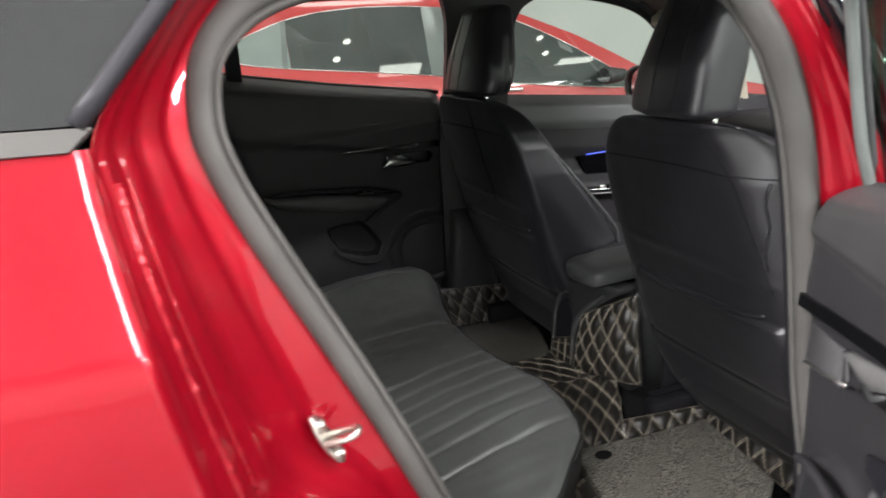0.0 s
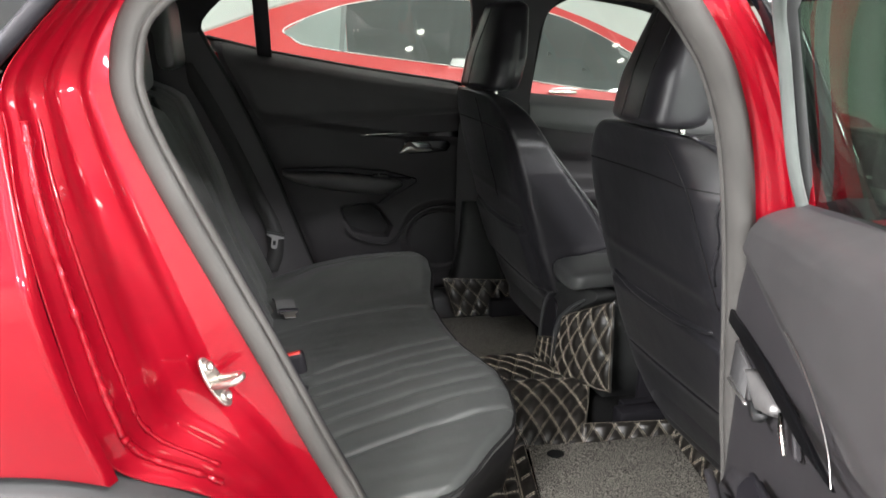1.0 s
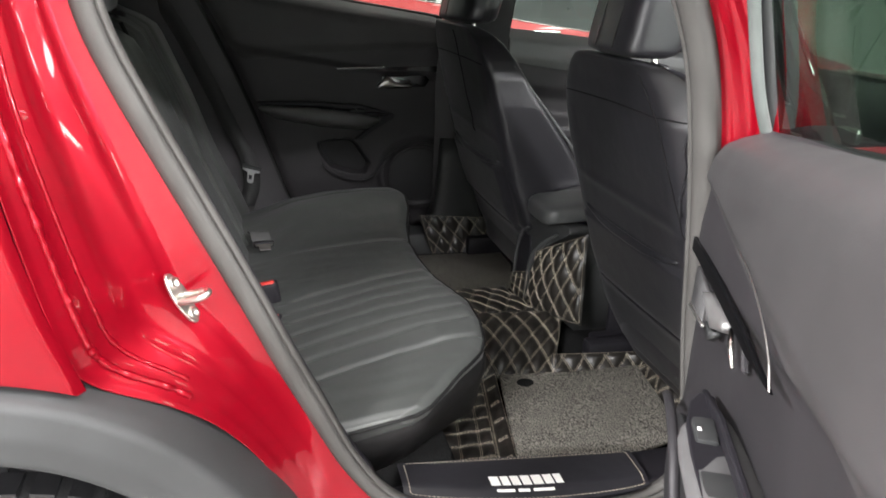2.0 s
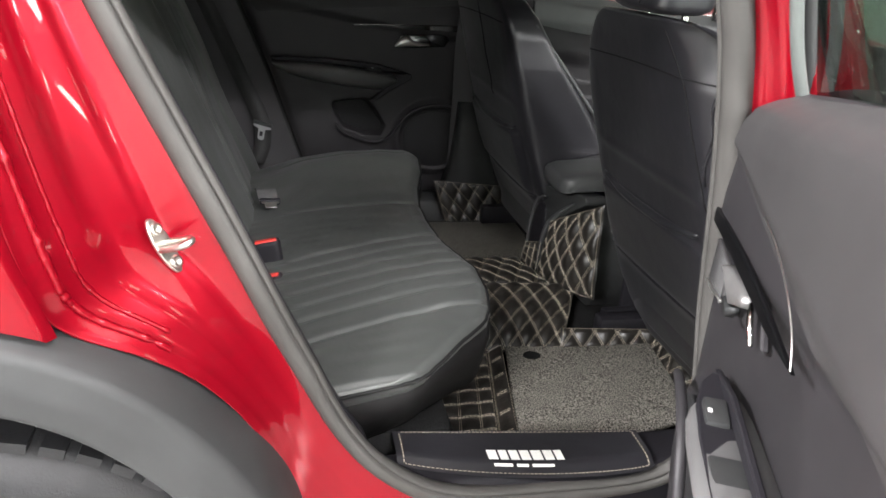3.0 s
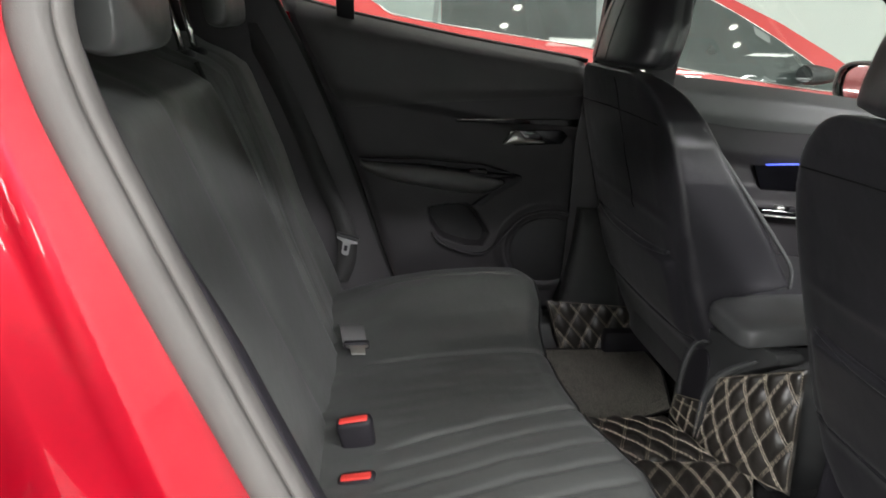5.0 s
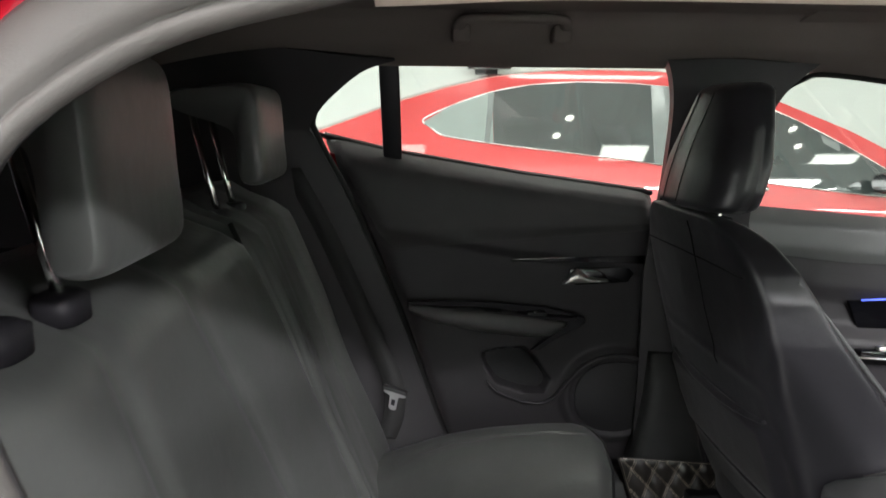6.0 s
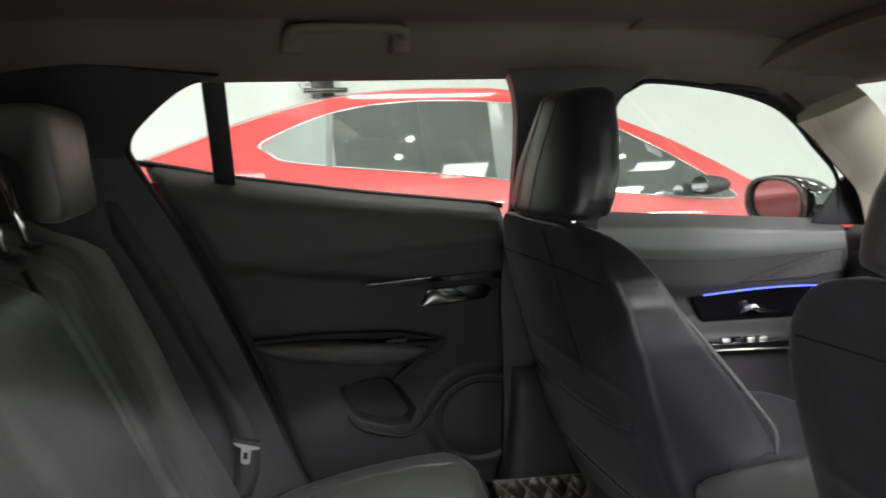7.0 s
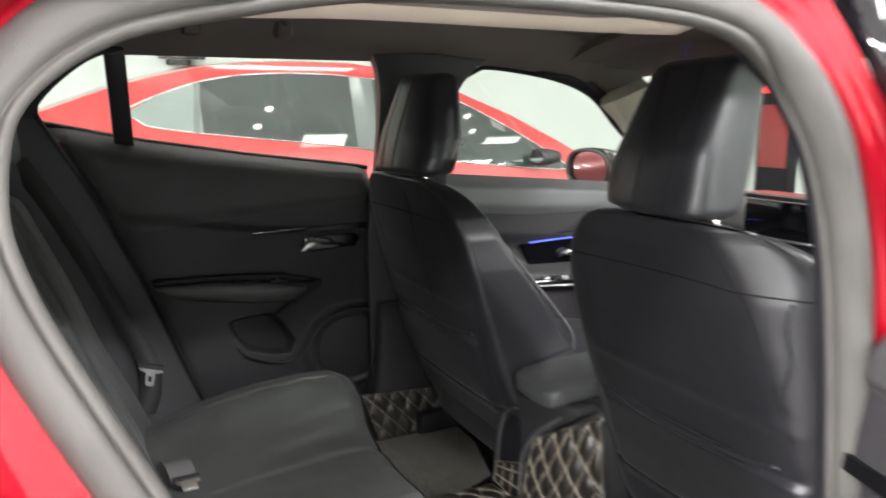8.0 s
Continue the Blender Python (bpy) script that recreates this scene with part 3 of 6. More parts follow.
# grab handle on the far roof edge
gh = part("grab_handle", tube(catmull([(0.146, 0.445, 1.470), (0.150, 0.415, 1.480), (0.166, 0.402, 1.486), (0.248, 0.400, 1.487), (0.330, 0.402, 1.486), (0.346, 0.415, 1.480), (0.350, 0.445, 1.470)], 32), 0.012, 10, flat=0.7), M_HEAD, car, "grey-brown folding grab handle")
for gx in (0.152, 0.344):
    part("pivot", box(gx - 0.018, gx + 0.018, 0.425, 0.475, 1.446, 1.482, 0.010), M_HEAD, gh)
part("recess", plate([(0.17, 0.41), (0.326, 0.41), (0.326, 0.445), (0.17, 0.445)], 0.004, lambda u, v, w: (u, v, 1.503 - 0.45 * (v - 0.41) + w), 0.001, 1), M_HEAD, gh)

# floor pan, tunnel, sill
part("floor_pan", box(-0.1, 2.0, -0.66, 0.62, 0.33, 0.385), M_CARPET2, car, "black carpeted car floor")
part("inner_sill", plate([(-0.66, 0.38), (-0.600, 0.44), (-0.625, 0.478), (-0.70, 0.480), (-0.722, 0.46), (-0.725, 0.38)], 0.62, lambda u, v, w: (0.12 + w, u, v), 0.006), M_PLASTIC, car)
part("far_inner_sill", plate([(0.62, 0.38), (0.55, 0.40), (0.565, 0.47), (0.60, 0.49), (0.64, 0.48), (0.65, 0.38)], 1.9, lambda u, v, w: (0.05 + w, u, v), 0.006), M_PLASTIC2, car)
part("tunnel", loft([[Vector((x, YC + y * 1.0, z)) for y, z in ((-0.20, 0.36), (-0.18, 0.375), (-0.14, 0.40), (-0.07, 0.43), (0.0, 0.44), (0.07, 0.43), (0.14, 0.40), (0.18, 0.375), (0.20, 0.36))] for x in (0.1, 1.0, 2.0)]), M_CARPET2, car)
part("seat_step", box(-0.15, 0.34, -0.60, 0.55, 0.36, 0.50, 0.03), M_CARPET2, car)
part("cargo_back", box(-0.95, -0.93, -0.62, 0.55, 0.4, 1.02), M_PLASTIC, car)
part("parcel_shelf", box(-0.93, -0.36, -0.60, 0.52, 1.02, 1.04, 0.005), M_CARPET2, car)
part("firewall", box(1.98, 2.02, -0.70, 0.64, 0.36, 1.0), M_PLASTIC, car)
part("dashboard", plate([(1.52, 0.72), (1.50, 0.86), (1.53, 0.97), (1.60, 1.0), (1.98, 0.99), (1.98, 0.6), (1.60, 0.62)], 1.30, lambda u, v, w: (u, -0.69 + w, v), 0.02), M_PLASTIC, car, "black dashboard")
part("dash_end", plate([(1.54, 0.60), (1.535, 0.90), (1.56, 1.01), (1.62, 1.045), (1.80, 1.04), (1.80, 0.60)], 0.15, lambda u, v, w: (u, 0.515 + w, v), 0.012), M_PLASTIC, car, "black end of the dashboard beside the front door")
part("dash_trim", tube([(1.495, -0.45, 0.875), (1.49, -0.1, 0.88), (1.49, 0.2, 0.88), (1.495, 0.5, 0.875)], 0.006, 8), M_SATIN, car, "satin trim line across the dashboard")
screen = part("dash_screen", box(1.50, 1.515, -0.06, 0.17, 0.955, 1.055, 0.005), M_GLOSS, car, "gloss black dashboard screen")
part("screen_edge", tube([(1.499, -0.06, 0.957), (1.499, 0.05, 0.956), (1.499, 0.17, 0.957)], 0.004, 6), M_SATIN, screen)
for vy in (-0.50, -0.42, -0.12, 0.20):
    part("air_vent", box(1.488, 1.51, vy, vy + 0.07, 0.895, 0.935, 0.008), M_SATIN if vy == -0.12 else M_GLOSS, car)
part("front_body", plate([(1.7, 0.36), (1.75, 0.98), (2.2, 0.99), (2.75, 0.92), (2.9, 0.75), (2.88, 0.3)], 1.56, lambda u, v, w: (u, -0.825 + w, v), 0.05, 3), M_RED, car)




# ---- far side: door linings, pillars, windows ----
def belt_z(x):
    return table([(-0.16, 1.262), (-0.132, 1.256), (0.026, 1.22), (0.297, 1.175), (0.609, 1.132), (0.82, 1.105), (1.5, 1.045)], x)


def door_y(x, z):
    """The inner face of the far rear door lining."""
    b = belt_z(x)
    d = b - z
    y = table([(-0.02, 0.715), (-0.012, 0.695), (-0.004, 0.675), (0.008, 0.660), (0.025, 0.650), (0.05, 0.645), (0.12, 0.640), (0.165, 0.640), (0.185, 0.652), (0.26, 0.657), (0.40, 0.66), (0.60, 0.655), (0.75, 0.66)], d)
    return y - 0.02 * (x - 0.2)


def door_rear_x(z):
    return table([(0.45, 0.175), (0.625, 0.116), (0.879, 0.028), (1.104, -0.066), (1.256, -0.143), (1.30, -0.158)], z)


def door_front_x(z):
    return table([(0.45, 0.60), (0.569, 0.628), (0.706, 0.640), (0.99, 0.632), (1.15, 0.62)], z)


POCKET = [(0.227, 0.760), (0.231, 0.728), (0.262, 0.682), (0.327, 0.660), (0.375, 0.658), (0.392, 0.690), (0.372, 0.722), (0.352, 0.752), (0.328, 0.772), (0.280, 0.770)]


def inside(poly, x, z):
    """How far a point lies inside an outline (positive) or outside it (negative)."""
    best, odd = 9.0, False
    for (ax, az), (bx, bz) in zip(poly, poly[1:] + poly[:1]):
        dx, dz = bx - ax, bz - az
        f = max(0.0, min(1.0, ((x - ax) * dx + (z - az) * dz) / (dx * dx + dz * dz)))
        best = min(best, math.hypot(x - ax - f * dx, z - az - f * dz))
        if (az > z) != (bz > z) and x < ax + (z - az) / dz * dx:
            odd = not odd
    return best if odd else -best


def lining(u, v, ahead=0.0):
    z = lerp(0.46, belt_z(lerp(-0.143, 0.62, u)) + 0.012, v)
    x = lerp(door_rear_x(z) + 0.004, door_front_x(z) - 0.003 + ahead, u)
    z = lerp(0.46, belt_z(x) + 0.016, v)
    y = door_y(x, z)
    e = min(u, 1 - u)
    y += 0.03 * math.exp(-e * 60)
    # deep pocket, and the round speaker panel standing proud in front of it
    if 0.2 < x < 0.42 and 0.63 < z < 0.80:
        y += 0.034 * smooth(-0.002, 0.012, inside(POCKET, x, z))
    r = math.hypot((x - 0.545) / 1.12, z - 0.655)
    y -= 0.012 * smooth(0.126, 0.104, r) - 0.006 * smooth(0.100, 0.094, r)
    return (x, y, z)


far_door = part("far_rear_door", sheet(lining, 130, 150, 0.012), M_DOOR, car, "shut far rear door with black plastic lining")


def upper_door_pad(u, v, ahead=0.0):
    z = lerp(1.0, belt_z(lerp(-0.143, 0.62, u)) + 0.006, v)
    x = lerp(door_rear_x(z) + 0.016, door_front_x(z) - 0.012 + ahead, u)
    z = lerp(table([(-0.10, 1.000), (0.055, 1.013), (0.24, 1.030), (0.62, 1.057)], x), belt_z(x) + 0.012, v)
    e = min(u, 1 - u)
    return (x, door_y(x, z) - 0.002 - 0.009 * smooth(0, 0.22, v) * smooth(1.0, 0.75, v) + 0.03 * math.exp(-e * 60), z)


part("upper_pad", sheet(upper_door_pad, 60, 30, 0.006), M_PAD, far_door, "grey soft upper pad")


def fill_outline(pts, n):
    return [(p.x, p.y) for p in catmull([(a, b, 0) for a, b in pts], n, True)]


def mirrored(y):
    return 2 * YC - y


def door_fittings(door, swung=False):
    """The fittings of a rear door lining, in the place of the far, shut door; the swung door shows its handle and trim from the end."""
    part("armrest", loft([[Vector((x, y, z)) for y, z in ((0.66, zt), (yo + 0.014, zt), (yo + 0.004, zt - 0.004), (yo, zt - 0.012), (yo + 0.008, lerp(zt, zb, 0.6)), (0.634, zb), (0.66, zb + 0.004))]
                          for x, zt, zb, yo in ((0.052, 0.884, 0.874, 0.632), (0.065, 0.884, 0.862, 0.618), (0.09, 0.883, 0.848, 0.604), (0.14, 0.881, 0.834, 0.592), (0.22, 0.876, 0.819, 0.588), (0.30, 0.868, 0.808, 0.588), (0.35, 0.861, 0.804, 0.592),
                                                (0.385, 0.853, 0.808, 0.600), (0.408, 0.846, 0.820, 0.612), (0.420, 0.841, 0.832, 0.632))]), M_ARM, door, "padded grey armrest")
    part("armrest_inset", plate([(0.15, 0.600), (0.22, 0.5975), (0.30, 0.598), (0.37, 0.602), (0.42, 0.611), (0.445, 0.624), (0.44, 0.643), (0.15, 0.646)], 0.008, lambda u, v, w: (u, v, 0.8775 - 0.085 * max(0.0, u - 0.17) + w - 0.006), 0.002, 1), M_PLASTIC, door, "dark inset panel of the armrest")
    part("tray", box(0.17, 0.265, 0.602, 0.638, 0.866, 0.8755, 0.003), M_PLASTIC2, door)
    part("armrest_trim", plate([(0.045, 0.893), (0.20, 0.893), (0.36, 0.880), (0.462, 0.852), (0.464, 0.838), (0.400, 0.802), (0.360, 0.772), (0.334, 0.772), (0.372, 0.800), (0.412, 0.828), (0.420, 0.840), (0.36, 0.862), (0.2, 0.880), (0.06, 0.883)], 0.008, lambda u, v, w: (u, 0.631 + w, v), 0.002, 1), M_PLASTIC, door, "black trim running round the armrest into the pocket")
    part("window_switch", box(0.322, 0.368, 0.606, 0.630, 0.856, 0.8715, 0.004), M_PLASTIC2, door)
    part("switch_mark", box(0.338, 0.344, 0.609, 0.613, 0.8712, 0.8725), M_WHITEPRINT, door)
    if swung:
        swung_fittings(door)
    else:
        shut_fittings(door)
    ridge = catmull([(0.236, 0.632, 0.700), (0.262, 0.630, 0.672), (0.325, 0.627, 0.648), (0.372, 0.624, 0.647), (0.402, 0.620, 0.668), (0.430, 0.616, 0.706), (0.462, 0.614, 0.740), (0.505, 0.613, 0.760), (0.560, 0.613, 0.764), (0.615, 0.616, 0.748)], 60)
    part("pocket_rim", tube(ridge, [0.0035 + 0.0040 * smooth(0.30, 0.44, p.x) for p in ridge], 8, flat=0.8), M_DOOR, door, "swept rim of the pocket and speaker")
    # Shade inside the pocket is put in as a dark plate at its bottom.
    part("pocket", plate(fill_outline([(0.236, 0.752), (0.242, 0.725), (0.270, 0.690), (0.327, 0.670), (0.366, 0.668), (0.378, 0.690), (0.36, 0.72), (0.342, 0.746), (0.322, 0.762), (0.28, 0.761)], 40), 0.004, lambda u, v, w: (u, 0.684 - 0.02 * (u - 0.2) + w, v), 0.001, 1), M_PERF, door, "dark plate standing for the shade inside the door pocket")
    sp = [(0.545 + 0.098 * math.copysign(abs(math.cos(a)) ** 0.9, math.cos(a)), 0.652 + 0.088 * math.copysign(abs(math.sin(a)) ** 0.9, math.sin(a))) for a in (2 * math.pi * k / 40 for k in range(40))]
    part("speaker_grille", plate(sp, 0.008, lambda u, v, w: (u, 0.636 + w - 0.02 * (u - 0.55), v), 0.003), M_PERF, door, "round black speaker grille")


def shut_fittings(door):
    part("trim_strip", plate([(0.285, 0.990), (0.44, 0.996), (0.63, 1.000), (0.63, 0.980), (0.455, 0.984), (0.285, 0.986)], 0.006, lambda u, v, w: (u, 0.632 - 0.02 * (u - 0.2) + w, v), 0.0015, 1), M_GLOSS, door, "gloss black trim strip")
    part("bright_line", tube([(lerp(0.287, 0.432, k / 6), 0.628 - 0.02 * (lerp(0.287, 0.432, k / 6) - 0.2), lerp(0.9915, 0.9965, k / 6)) for k in range(7)], 0.0018, 6), M_CHROME, door, "thin chrome line")
    part("handle_recess", plate([(0.425, 0.966), (0.56, 0.972), (0.575, 0.955), (0.56, 0.935), (0.44, 0.928), (0.42, 0.94)], 0.010, lambda u, v, w: (u, 0.643 - 0.02 * (u - 0.2) + w, v), 0.003), M_GLOSS, door)
    part("door_handle", loft([[Vector((x, 0.632 - 0.02 * (x - 0.2) + dy, z)) for dy, z in ((0.006, z0), (-0.006, z0 + 0.002), (-0.010, (z0 + z1) / 2), (-0.006, z1 - 0.002), (0.006, z1))]
                              for x, z0, z1 in ((0.408, 0.932, 0.937), (0.418, 0.932, 0.949), (0.430, 0.933, 0.963), (0.440, 0.934, 0.968), (0.452, 0.934, 0.962), (0.464, 0.935, 0.950), (0.49, 0.936, 0.946), (0.51, 0.938, 0.944))]), M_SATIN, door, "chrome inner door handle")


def swung_fittings(door):
    part("trim_strip", plate([(0.200, 1.004), (0.30, 1.003), (0.45, 0.997), (0.60, 0.984), (0.71, 0.972), (0.71, 0.950), (0.60, 0.962), (0.44, 0.977), (0.30, 0.988)], 0.006, lambda u, v, w: (u, 0.628 + w, v), 0.0015, 1), M_LINE, door, "gloss black trim strip")
    part("bright_line", tube(catmull([(0.395, 0.627, 1.060), (0.33, 0.628, 1.056), (0.264, 0.629, 1.041), (0.228, 0.630, 1.024), (0.212, 0.630, 1.010), (0.206, 0.630, 1.003)], 40), 0.0008, 6), M_SATIN, door, "thin chrome line")
    part("handle_recess", plate([(0.660, 0.946), (0.675, 0.868), (0.60, 0.884), (0.52, 0.906), (0.40, 0.934), (0.335, 0.948), (0.372, 0.982), (0.53, 0.962)], 0.008, lambda u, v, w: (u, 0.640 + w, v), 0.002, 1), M_DOOR, door, "shallow handle recess")
    part("ribbed_inlay", plate([(0.655, 0.942), (0.668, 0.876), (0.60, 0.890), (0.535, 0.908), (0.545, 0.946)], 0.005, lambda u, v, w: (u, 0.6345 + w, v), 0.0015, 1), M_PAD, door, "finely ribbed grey inlay")
    for k in range(12):
        zz = 0.890 + 0.0045 * k
        part("rib", tube([(0.550, 0.634, zz + 0.004), (0.655, 0.634, zz)], 0.0009, 4), M_ARM, door)
    part("inlay_edge", tube([(0.668, 0.634, 0.874), (0.60, 0.633, 0.888), (0.53, 0.632, 0.906)], 0.0022, 6), M_SATIN, door)
    part("door_handle", loft([[Vector((x, 0.633 + dy, z)) for dy, z in ((0.006, z0), (-0.006, z0 + 0.002), (-0.009, (z0 + z1) / 2), (-0.006, z1 - 0.002), (0.006, z1))]
                              for x, z0, z1 in ((0.392, 0.966, 0.976), (0.402, 0.958, 0.977), (0.430, 0.947, 0.974), (0.465, 0.932, 0.966), (0.490, 0.934, 0.961), (0.520, 0.944, 0.956), (0.536, 0.948, 0.953))]), M_HANDLE, door, "chrome inner door handle")
    part("handle_hook", loft([[Vector((x, 0.630 + dy, z)) for dy, z in ((0.004, z0), (-0.006, z0), (-0.006, z1), (0.004, z1))] for x, z0, z1 in ((0.43, 0.940, 0.946), (0.455, 0.922, 0.934), (0.480, 0.924, 0.936))]), M_PLASTIC2, door)
    part("recess_glint", tube([(0.376, 0.631, 0.978), (0.360, 0.630, 0.966), (0.340, 0.631, 0.950)], [0.0022, 0.0036, 0.0022], 8), M_CHROME, door, "chrome end of the handle recess")


door_fittings(far_door)


# upper frame of the far door, glass, strut
FRAME_Y = lambda z: 0.695 - 0.28 * (z - 1.15)
part("window_strut", plate([(-0.004, 1.205), (0.038, 1.20), (0.032, 1.44), (-0.012, 1.44)], 0.02, lambda u, v, w: (u, FRAME_Y(v) - 0.012 + w, v), 0.004), M_PLASTIC, car, "black window divider")
part("far_rear_glass", plate([(-0.17, 1.24), (0.66, 1.10), (0.66, 1.44), (-0.02, 1.45), (-0.17, 1.32)], 0.004, lambda u, v, w: (u, FRAME_Y(v) + 0.01 + w, v)), M_GLASS, car, "clear rear window glass").visible_shadow = False


def pillar(name, line_a, line_b, mat, label, n=24, depth=0.05, bulge=0.012):
    """A padded pillar lining between two edge lines."""
    a, b = catmull(line_a, n), catmull(line_b, n)

    def f(u, v):
        i = min(n - 1, round(u * (n - 1)))
        p = a[i].lerp(b[i], v)
        return (p.x, p.y - bulge * math.sin(v * math.pi), p.z)
    return part(name, sheet(f, n - 1, 10, depth), mat, car, label)


# far C-pillar lining with the quarter opening, ending in the door edge
c_out = [(0.185, 0.60, 0.45), (0.112, 0.635, 0.625), (0.024, 0.638, 0.879), (-0.070, 0.638, 1.104), (-0.148, 0.638, 1.256), (-0.160, 0.630, 1.305), (-0.128, 0.606, 1.356), (-0.050, 0.578, 1.420), (0.02, 0.572, 1.445)]
c_in = [(-0.25, 0.60, 0.45), (-0.35, 0.635, 0.625), (-0.45, 0.64, 0.879), (-0.52, 0.64, 1.104), (-0.56, 0.63, 1.256), (-0.56, 0.62, 1.31), (-0.54, 0.59, 1.37), (-0.50, 0.55, 1.44), (-0.45, 0.53, 1.48)]
pillar("c_pillar_lining", c_out, c_in, M_DOOR, "black plastic rear pillar lining", 40)
near_rim = [open_line[i] for i in range(N_OPEN) if open_line[i].x < 0.20 and open_line[i].z > 0.60]
near_rim.sort(key=lambda p: p.z)
near_rim = [p for p in near_rim if p.x < 0.06 or p.z < 1.2]
part("near_c_pillar_lining", loft([[Vector((p.x - 0.012, p.y + 0.02, p.z)), Vector((p.x - 0.02, p.y + 0.05, p.z)), Vector((p.x - 0.10, p.y + 0.06, p.z)), Vector((-0.60, p.y + 0.07, p.z + 0.04)), Vector((-0.60, p.y + 0.03, p.z + 0.04))] for p in near_rim], caps=True), M_PLASTIC, car, "black plastic rear pillar lining")
part("far_quarter_lining", sheet(lambda u, v: (lerp(-0.42, -1.10, u), lerp(0.66, 0.60, v) + 0.03 * u, lerp(0.60, 1.50, v)), 8, 8, 0.02), M_PLASTIC, car, "black luggage-area side lining")
part("near_quarter_lining", sheet(lambda u, v: (lerp(-0.30, -1.10, u), lerp(-0.655, -0.60, v) - 0.02 * u, lerp(0.60, 1.47, v)), 8, 8, 0.02), M_PLASTIC, car, "black luggage-area side lining")
part("far_door_seal", tube(catmull([(x + 0.004, y - 0.012, z) for x, y, z in c_out[:-1]], 60), 0.010, 8), M_SEAM, car, "black rubber seal along the shut far door")
# Edge highlight of the pillar lining, modelled as a lighter grey tube.
part("pillar_edge_highlight", tube(catmull([(x - 0.014, y - 0.010, z) for x, y, z in c_out[1:-2]], 60), 0.007, 8), M_PLASTIC2, car, "grey tube standing for the highlight along the rear pillar edge")
part("belt_seal", tube(catmull([(x, 0.690 - 0.02 * (x - 0.2), belt_z(x) + 0.008) for x in (-0.155, -0.08, 0.0, 0.15, 0.3, 0.45, 0.62)], 50), 0.006, 8), M_SEAM, car, "black rubber strip along the window sill")
part("window_edge_seal", tube(catmull([(-0.148, 0.648, 1.250), (-0.158, 0.636, 1.30), (-0.130, 0.612, 1.352), (-0.050, 0.584, 1.416)], 24), 0.006, 8), M_SEAM, car)
b_out = [(0.60, 0.655, 0.42), (0.60, 0.655, 0.60), (0.60, 0.655, 0.80), (0.60, 0.652, 0.98), (0.615, 0.63, 1.13), (0.616, 0.592, 1.30), (0.608, 0.580, 1.38), (0.59, 0.578, 1.43)]
b_in = [(0.80, 0.60, 0.42), (0.80, 0.63, 0.60), (0.80, 0.640, 0.80), (0.80, 0.635, 0.98), (0.80, 0.62, 1.13), (0.805, 0.592, 1.30), (0.83, 0.580, 1.37), (0.90, 0.578, 1.43)]
pillar("b_pillar_lining", b_out, b_in, M_DOOR, "black plastic centre pillar lining", 30)
part("b_pillar_foot", loft([se_ring(x, 0.605, z, a, b, 4, 28) for x, z, a, b in ((0.67, 0.385, 0.115, 0.05), (0.665, 0.47, 0.105, 0.048), (0.66, 0.56, 0.075, 0.045), (0.66, 0.68, 0.06, 0.04), (0.66, 0.78, 0.055, 0.035))]), M_PLASTIC2, car, "grey lower trim of the centre pillar")
part("far_cant_rail", tube(catmull([(-0.08, 0.585, 1.440), (0.1, 0.575, 1.442), (0.4, 0.57, 1.440), (0.7, 0.572, 1.432), (0.95, 0.572, 1.420), (1.15, 0.58, 1.394), (1.32, 0.60, 1.345)], 40), 0.016, 8), M_HEAD, car, "fabric-covered rail above the far windows")
# front: A-pillar, front door lining, mirror
pillar("header_corner", [(1.10, 0.576, 1.420), (1.19, 0.577, 1.402), (1.27, 0.579, 1.374), (1.350, 0.584, 1.326)], [(1.18, 0.44, 1.452), (1.29, 0.455, 1.438), (1.37, 0.475, 1.410), (1.428, 0.498, 1.376)], M_HEAD, "grey-brown fabric corner above the front pillar", 24, 0.006, 0.003)
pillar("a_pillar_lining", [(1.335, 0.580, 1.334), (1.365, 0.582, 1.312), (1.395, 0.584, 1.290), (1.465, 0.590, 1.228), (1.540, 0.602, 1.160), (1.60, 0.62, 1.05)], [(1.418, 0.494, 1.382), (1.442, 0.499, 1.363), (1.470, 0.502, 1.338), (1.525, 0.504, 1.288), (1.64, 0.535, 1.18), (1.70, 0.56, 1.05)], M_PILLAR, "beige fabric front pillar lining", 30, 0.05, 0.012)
# Black frame edge, widened to stand for the shade on the pillar's window side.
part("front_frame_trim_and_shade", loft([[Vector((x, y, z)), Vector((x + 0.052, y - 0.012, z + 0.008)), Vector((x + 0.056, y + 0.012, z + 0.010)), Vector((x + 0.004, y + 0.02, z + 0.002))] for x, y, z in ((1.05, 0.566, 1.388), (1.16, 0.567, 1.377), (1.235, 0.568, 1.362), (1.300, 0.572, 1.322), (1.365, 0.578, 1.277), (1.440, 0.586, 1.224), (1.512, 0.598, 1.164), (1.56, 0.615, 1.06))]), M_PLASTIC, car, "black inner edge of the front door frame, widened to stand for shade on the pillar")
part("windscreen_header", sheet(lambda u, v: (lerp(1.16, lerp(1.46, 1.52, math.sin(u * math.pi)), v), lerp(-0.58, 0.53, u), lerp(1.492 - 0.06 * abs(2 * u - 1) ** 3, 1.405, v) + 0.012 * math.sin(u * math.pi)), 24, 8, 0.02), M_HEAD, car, "headliner edge above the windscreen")


